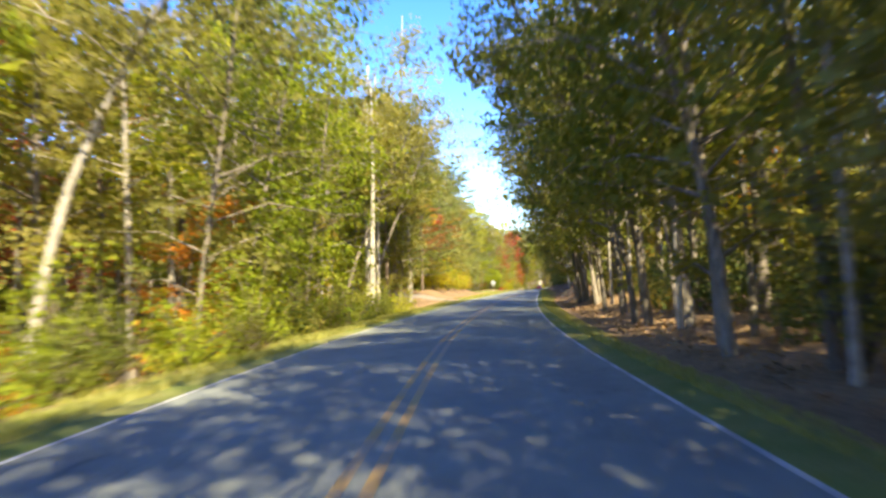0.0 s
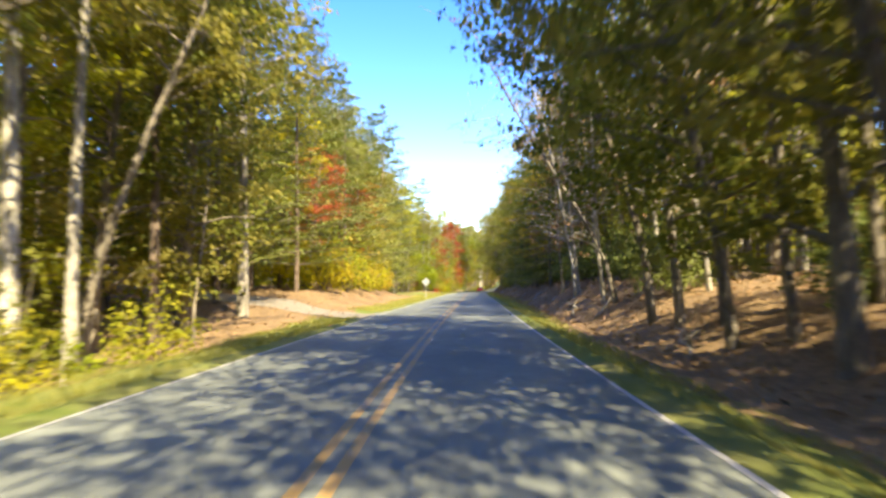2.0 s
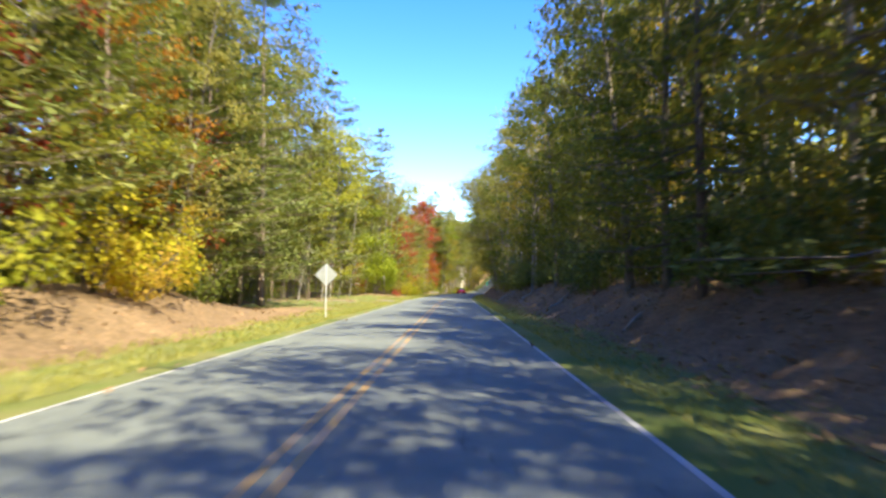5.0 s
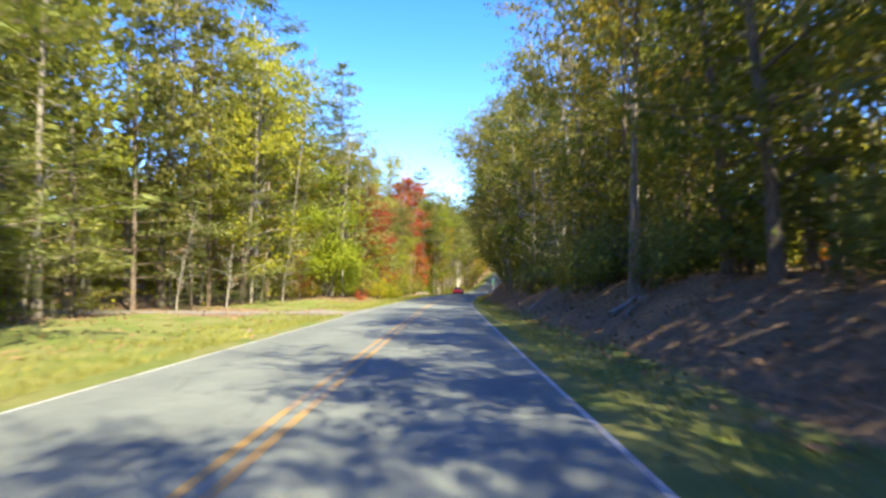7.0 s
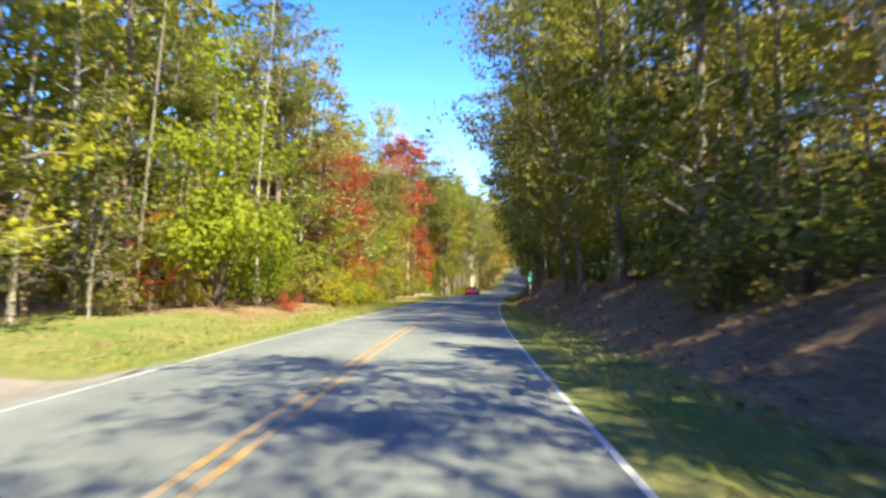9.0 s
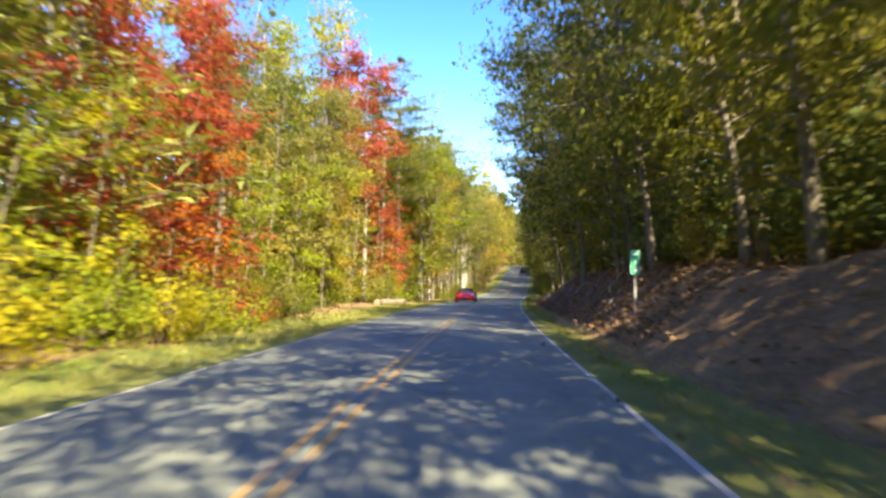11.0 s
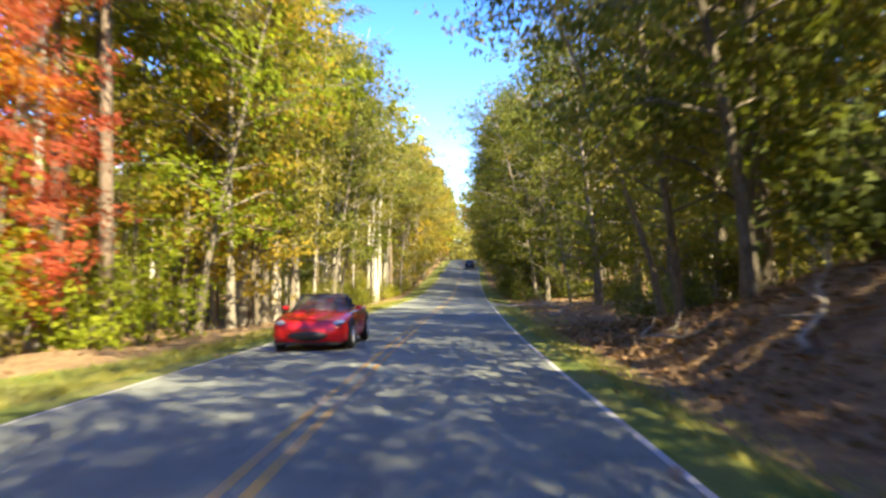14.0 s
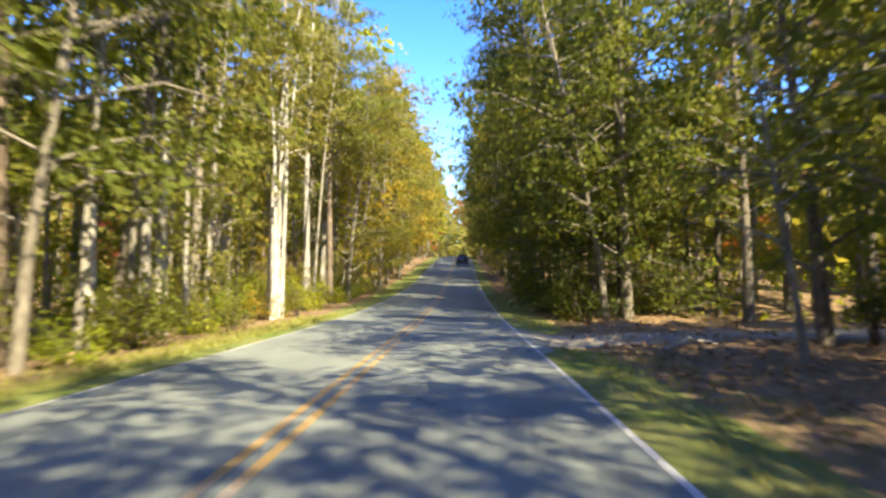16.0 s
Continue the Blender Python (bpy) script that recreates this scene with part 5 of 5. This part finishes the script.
def wheel(parent, x, y, r, width):
    bm = bmesh.new()
    bmesh.ops.create_cone(bm, cap_ends=True, segments=24, radius1=r, radius2=r, depth=width, matrix=pose(x, y, r, 0, 90, 0))
    edge = [e for e in bm.edges if len(e.link_faces) == 2 and any(len(f.verts) > 4 for f in e.link_faces)]
    bmesh.ops.bevel(bm, geom=edge, offset=0.03, segments=2, affect="EDGES", profile=0.5)
    w = part("wheel", bm, RUBBER, parent, "black tyre", True)
    out = 1 if x > 0 else -1
    bm = bmesh.new()
    bmesh.ops.create_cone(bm, cap_ends=True, segments=20, radius1=r * 0.66, radius2=r * 0.66, depth=0.02, matrix=pose(x + out * width * 0.5, y, r, 0, 90, 0))
    for k in range(5):
        bmesh.ops.create_cube(bm, size=1.0, matrix=pose(x + out * (width * 0.5 + 0.012), y, r, k * 72, 0, 0) @ Matrix.Translation((0, 0, r * 0.33)) @ Matrix.Diagonal((0.02, 0.06, r * 0.6, 1)))
    part("rim", bm, ALLOY, w, "silver spoked rim")


def roadster(s, l):
    """Low open red two-seater coming the other way; its nose points along local -y."""
    ob = new("car")
    ob.matrix_basis = pose(*(Vector(centre([s])[0]) + Vector((*(side([s])[0] * l), 0.0))), 0, 0, heading(s))
    body = part("body", loft([(-2.03, 0.60, 0.28, 0.46, 0.50, 0.44), (-1.97, 0.76, 0.20, 0.56, 0.62, 0.58), (-1.80, 0.83, 0.17, 0.63, 0.69, 0.62), (-1.30, 0.88, 0.16, 0.71, 0.77, 0.64), (-0.75, 0.87, 0.16, 0.77, 0.84, 0.66), (-0.55, 0.86, 0.16, 0.79, 0.85, 0.66), (0.2, 0.86, 0.16, 0.80, 0.84, 0.70), (0.95, 0.88, 0.16, 0.83, 0.88, 0.68), (1.45, 0.86, 0.18, 0.84, 0.90, 0.62), (1.85, 0.78, 0.24, 0.80, 0.87, 0.54), (2.0, 0.66, 0.36, 0.70, 0.74, 0.46)]), RED_PAINT, ob, "glossy red bodywork", True)
    part("cockpit", box_bm(0, 0.22, 0.83, 1.24, 1.36, 0.07, 0.03), BLACK_TRIM, ob, "open black interior")
    part("bonnet_bulge", loft([(-1.82, 0.20, 0.60, 0.655, 0.68, 0.12), (-1.3, 0.33, 0.66, 0.755, 0.795, 0.22), (-0.8, 0.36, 0.7, 0.83, 0.865, 0.24)]), RED_PAINT, body, "", True)
    bm = bmesh.new()
    lower, upper = [(-0.70, -0.62, 0.82), (0.0, -0.80, 0.85), (0.70, -0.62, 0.82)], [(-0.56, -0.06, 1.19), (0.0, -0.17, 1.22), (0.56, -0.06, 1.19)]
    lo, up = [bm.verts.new(v) for v in lower], [bm.verts.new(v) for v in upper]
    for j in range(2):
        bm.faces.new((lo[j], lo[j + 1], up[j + 1], up[j]))
    bmesh.ops.solidify(bm, geom=bm.faces[:], thickness=0.012)
    screen = part("windscreen", bm, CLEAR_GLASS, ob, "raked clear windscreen", True)
    rim_line = [lower[0], upper[0], upper[1], upper[2], lower[2]]
    for p, q in zip(rim_line, rim_line[1:]):
        verts, faces = plain_tube([p, q], [0.03, 0.026], 8)
        mesh_object("frame_bar", verts, faces, BLACK_TRIM, screen)
    for x in (-0.36, 0.36):
        seat = part("seat", box_bm(x, 0.62, 0.92, 0.44, 0.16, 0.34, 0.06), BLACK_TRIM, ob, "black bucket seat")
        part("headrest", box_bm(x, 0.66, 1.11, 0.24, 0.10, 0.15, 0.045), BLACK_TRIM, seat)
        verts, faces = plain_tube([(x - 0.17, 0.86, 0.86), (x - 0.15, 0.86, 1.06), (x - 0.07, 0.86, 1.12), (x + 0.07, 0.86, 1.12), (x + 0.15, 0.86, 1.06), (x + 0.17, 0.86, 0.86)], [0.025] * 6, 8)
        mesh_object("roll_hoop", verts, faces, BLACK_TRIM, ob, "", True)
    part("folded_roof", box_bm(0, 1.08, 0.89, 1.12, 0.36, 0.08, 0.035), SOFT_TOP, ob, "folded black canvas roof")
    bm = bmesh.new()
    bmesh.ops.create_uvsphere(bm, u_segments=24, v_segments=12, radius=1.0, matrix=pose(0, -1.975, 0.35) @ Matrix.Diagonal((0.58, 0.09, 0.12, 1)))
    part("grille", bm, BLACK_TRIM, ob, "wide oval black air intake", True)
    part("splitter", box_bm(0, -1.93, 0.175, 1.40, 0.16, 0.05, 0.015), BLACK_TRIM, ob)
    for x in (-0.60, 0.60):
        bm = bmesh.new()
        bmesh.ops.create_uvsphere(bm, u_segments=20, v_segments=10, radius=1.0, matrix=pose(x, -1.78, 0.625, 12, 0, -14 if x > 0 else 14) @ Matrix.Diagonal((0.19, 0.20, 0.048, 1)))
        part("headlight", bm, LAMP_CLEAR, ob, "clear almond-shaped headlight", True)
        bm = bmesh.new()
        bmesh.ops.create_uvsphere(bm, u_segments=16, v_segments=8, radius=1.0, matrix=pose(x * 1.1, -1.955, 0.36) @ Matrix.Diagonal((0.06, 0.03, 0.06, 1)))
        part("fog_lamp", bm, LAMP_CLEAR, ob, "round clear fog lamp", True)
        part("wing_mirror", box_bm(x * 1.50, -0.40, 0.90, 0.15, 0.08, 0.10, 0.035), RED_PAINT, ob, "", True)
        part("door_handle", box_bm(x * 1.445, 0.48, 0.70, 0.02, 0.15, 0.03, 0.008), RED_PAINT, ob)
        part("tail_light", box_bm(x, 1.92, 0.70, 0.26, 0.10, 0.12, 0.04), LAMP_RED, ob, "red tail light", True)
        for y in (-1.24, 1.18):
            bm = bmesh.new()
            bmesh.ops.create_cone(bm, cap_ends=True, segments=28, radius1=0.365, radius2=0.365, depth=0.10, matrix=pose(x * 1.385, y, 0.345, 0, 90, 0))
            part("wheel_arch", bm, BLACK_TRIM, ob, "dark wheel arch")
    for x in (-0.80, 0.80):
        for y in (-1.24, 1.18):
            wheel(ob, x, y, 0.315, 0.20)
    return tagged(ob, "low open red sports car on the road", "car")


def suv(s, l):
    """Dark car driving ahead, seen from behind; its tail points along local -y."""
    ob = new("car")
    ob.matrix_basis = pose(*(Vector(centre([s])[0]) + Vector((*(side([s])[0] * l), 0.0))), 0, 0, heading(s))
    part("body", loft([(-2.25, 0.80, 0.42, 0.85, 0.95, 0.7), (-2.15, 0.90, 0.30, 0.95, 1.05, 0.76), (-1.2, 0.94, 0.27, 1.0, 1.08, 0.78), (0.5, 0.94, 0.27, 0.99, 1.06, 0.78), (1.2, 0.93, 0.27, 0.95, 1.02, 0.74), (2.0, 0.88, 0.3, 0.82, 0.92, 0.66), (2.25, 0.72, 0.42, 0.7, 0.76, 0.5)]), BLACK_PAINT, ob, "dark glossy bodywork", True)
    cabin = part("cabin_glass", loft([(-2.1, 0.80, 0.98, 1.04, 1.10, 0.72), (-1.75, 0.79, 1.0, 1.25, 1.58, 0.60), (0.1, 0.79, 1.0, 1.28, 1.60, 0.62), (0.95, 0.76, 1.0, 1.04, 1.08, 0.66)]), CAR_GLASS, ob, "tinted rear window and side glass", True)
    part("roof", loft([(-1.8, 0.64, 1.55, 1.585, 1.62, 0.56), (-0.8, 0.67, 1.56, 1.61, 1.67, 0.58), (0.1, 0.65, 1.56, 1.60, 1.65, 0.56)]), BLACK_PAINT, cabin, "", True)
    part("rear_bumper", box_bm(0, -2.24, 0.52, 1.62, 0.14, 0.22, 0.04), BLACK_TRIM, ob)
    part("number_plate", box_bm(0, -2.30, 0.80, 0.32, 0.012, 0.13, 0.004), PLATE, ob, "blank pale plate")
    for x in (-0.72, 0.72):
        part("tail_light", box_bm(x, -2.17, 0.93, 0.22, 0.14, 0.15, 0.03), LAMP_RED, ob, "red tail light")
        part("wing_mirror", box_bm(x * 1.45, 0.55, 1.05, 0.2, 0.12, 0.15, 0.04), BLACK_PAINT, ob)
    for x in (-0.82, 0.82):
        for y in (-1.35, 1.40):
            wheel(ob, x, y, 0.35, 0.23)
    return tagged(ob, "dark car driving on ahead along the road", "car")


diamond_sign(124.4, -4.6)
marker_sign(209.2, 5.5)
roadster(255.9, -1.8)
suv(381, 1.55)


def log(s0, l0, s1, l1, r):
    a, b = np.array(spot(s0, l0, r * 0.8)), np.array(spot(s1, l1, r * 0.8))
    rng = np.random.default_rng(3)
    ob = new("fallen_log")
    ob.matrix_basis = Matrix.Translation(a)
    pts = [(b - a) * k / 9 + rng.normal(size=3) * 0.02 for k in range(10)]
    v, f = plain_tube(pts, [r * (1.05 - 0.03 * k + rng.uniform(-0.03, 0.03)) for k in range(10)], 14)
    mesh_object("bark", v, f, LOG_BARK, ob, "", True)
    d = (b - a) / np.linalg.norm(b - a)
    for c, e, q in ((np.zeros(3), -d, r), (b - a, d, r * 0.8)):
        v, f = plain_tube([c - e * 0.02, c + e * 0.03], [q * 0.98, q * 0.93], 14)
        mesh_object("cut_end", v, f, LOG_END, ob, "pale sawn end")
    for k in (3, 6):
        v, f = plain_tube([pts[k], pts[k] + np.array([0.1, -0.1, r + 0.25])], [0.06, 0.04], 6)
        mesh_object("branch_stub", v, f, LOG_BARK, ob)
    return tagged(ob, "pale weathered log lying on the grassy verge", "log")


log(243.2, -7.6, 249.2, -6.5, 0.27)


def rock(s, l, r, seed):
    """A rough stone, half sunk into the turf."""
    bm = bmesh.new()
    bmesh.ops.create_icosphere(bm, subdivisions=3, radius=1.0)
    for v in bm.verts:
        k = 1 + 0.28 * noise.noise(v.co * 1.3 + Vector((seed, 0, 0))) + 0.08 * noise.noise(v.co * 4.0)
        v.co = Vector((v.co.x * r * k, v.co.y * r * 0.8 * k, v.co.z * r * 0.6 * k))
    ob = part("rock", bm, STONE, None, "", True)
    ob.matrix_basis = pose(*spot(s, l, r * 0.25), 0, 0, seed * 40)
    return tagged(ob, "small brown stone lying in the grass", "rock")


STONE = plain("brown_stone", (0.20, 0.15, 0.11), 0.9, 0.0, 0.5, 14)
rock(148.0, -4.8, 0.13, 1)


def fallen_branch(s, l, s1, l1, r, seed):
    rng = np.random.default_rng(seed)
    a, b = np.array(spot(s, l, 0.10)), np.array(spot(s1, l1, 0.22))
    sh = Shell()
    n = 7
    pts = np.array([a + (b - a) * k / (n - 1) for k in range(n)]) + rng.normal(size=(n, 3)) * 0.05
    sh.tube(pts - a, np.linspace(r, r * 0.3, n), 6)
    for k in range(2, n):
        q = pts[k] - a
        sh.tube([q, q + rng.normal(size=3) * 0.35 + (0, 0, 0.15)], [r * 0.4, 0.006], 4)
    ob = mesh_object("fallen_branch", np.array(sh.v), sh.f, BARK_WHITE if seed % 3 == 0 else BARK_PALE, None, "", True)
    ob.matrix_basis = Matrix.Translation(a)
    return tagged(ob, "bare fallen branch lying on the leafy bank", "branch", "fallen branches")


for k, (s, l, s1, l1, r) in enumerate(((214, 5.6, 217.5, 7.4, 0.05), (221, 5.4, 223, 7.2, 0.04), (226.5, 6.6, 229, 5.4, 0.05), (232, 5.8, 236, 7.6, 0.06), (238.5, 5.3, 240.5, 6.9, 0.04), (241.5, 6.8, 245.5, 7.4, 0.06), (246.5, 5.6, 249, 7.2, 0.05), (250.5, 6.0, 253.5, 5.2, 0.05), (255, 5.8, 258, 7.0, 0.05), (146.3, 6.6, 149.5, 9.3, 0.10), (144.2, 6.4, 145.6, 7.4, 0.05), (66, 5.9, 72, 8.2, 0.06), (70, 5.6, 74, 6.3, 0.05), (75, 6.2, 80, 8.6, 0.06), (84, 6.0, 88, 8.4, 0.05), (96, 6.0, 99, 7.6, 0.05), (112, 6.2, 116, 8.8, 0.06),
                                       (128, 6.1, 130, 8.0, 0.05), (163, 5.8, 166, 8.4, 0.05), (228, 5.9, 231, 7.6, 0.06), (236, 5.8, 240, 8.4, 0.06), (243, 6.2, 245, 8.0, 0.05), (217, 5.9, 221, 7.4, 0.05), (52, 5.2, 57, 6.4, 0.05), (285, 6.2, 287, 8.0, 0.05), (272, 5.6, 276, 7.2, 0.05))):
    fallen_branch(s, l, s1, l1, r, 300 + k)


# ======================= grass, litter and stems on the ground =======================
def blades(name, seed, n, s0, s1, inner, outer, sign, height, material, label):
    rng = np.random.default_rng(seed)
    s = rng.uniform(s0, s1, n)
    reach = np.interp(s, *outer) if isinstance(outer, tuple) else outer
    l = sign * (inner + (reach - inner) * rng.uniform(0, 1, n) ** 1.2)
    keep = np.array([clear(a, b, 4.2) for a, b in zip(s, l)])
    p = at(s[keep], l[keep])
    n = len(p)
    a = rng.uniform(0, 6.283, n)
    h = height * rng.uniform(0.5, 1.3, n)
    w = 0.006 + 0.007 * rng.uniform(0, 1, n)
    d = np.stack([np.cos(a), np.sin(a), np.zeros(n)], 1)
    bend = np.stack([np.cos(a + 1.3), np.sin(a + 1.3), np.zeros(n)], 1) * (h * rng.uniform(0.2, 0.7, n))[:, None]
    up = np.array([0, 0, 1.0])
    v = np.stack([p - d * w[:, None] * 1.6, p + d * w[:, None] * 1.6, p + bend * 0.4 + up * (h * 0.65)[:, None] + d * w[:, None], p + bend + up * h[:, None]], 1).reshape(-1, 3)
    ob = mesh_object(name, v, np.arange(4 * n).reshape(-1, 4), material)
    return tagged(ob, label, "grass", "", "stuff")


blades("verge_grass", 11, 42000, 5, 300, 3.75, ([0, 60, 100, 130, 170, 185, 240, 252, 300], [4.8, 6.4, 6.2, 7.0, 7.6, 9.0, 7.0, 5.4, 5.4]), -1, 0.13, LEAF["grass"], "short green and straw-coloured grass on the verge")
blades("verge_grass", 12, 36000, 5, 300, 3.75, ([0, 60, 100, 190, 206, 258, 266, 300], [4.5, 4.7, 5.9, 5.9, 4.6, 4.6, 5.8, 6.0]), 1, 0.07, LEAF["grass"], "short green grass along the foot of the bank")


def litter(seed, n, sign, s0, s1, l0, l1, name="leaf_litter"):
    rng = np.random.default_rng(seed)
    s = rng.uniform(s0, s1, n)
    l = sign * (l0 + (l1 - l0) * rng.uniform(0, 1, n) ** 1.1)
    p = at(s, l)
    p[:, 2] += 0.02
    v, f = leaves(rng, p, 0.125, 0.0, 0.8, 0.0, rng.normal(size=p.shape) * 0.5 + (0, 0, 1.2))
    ob = mesh_object(name, v, f, LEAF["dry"])
    return tagged(ob, "brown fallen leaves scattered over the ground", "leaf litter", "", "stuff")


litter(21, 42000, 1, 0, 310, 5.0, 12.0)
litter(25, 26000, 1, 205, 264, 4.7, 9.0)
litter(22, 16000, -1, 0, 310, 5.6, 16.0)
litter(23, 260, -1, 60, 300, 3.0, 6.0, "fallen_leaves")
litter(24, 300, 1, 60, 300, 3.0, 6.0, "fallen_leaves")
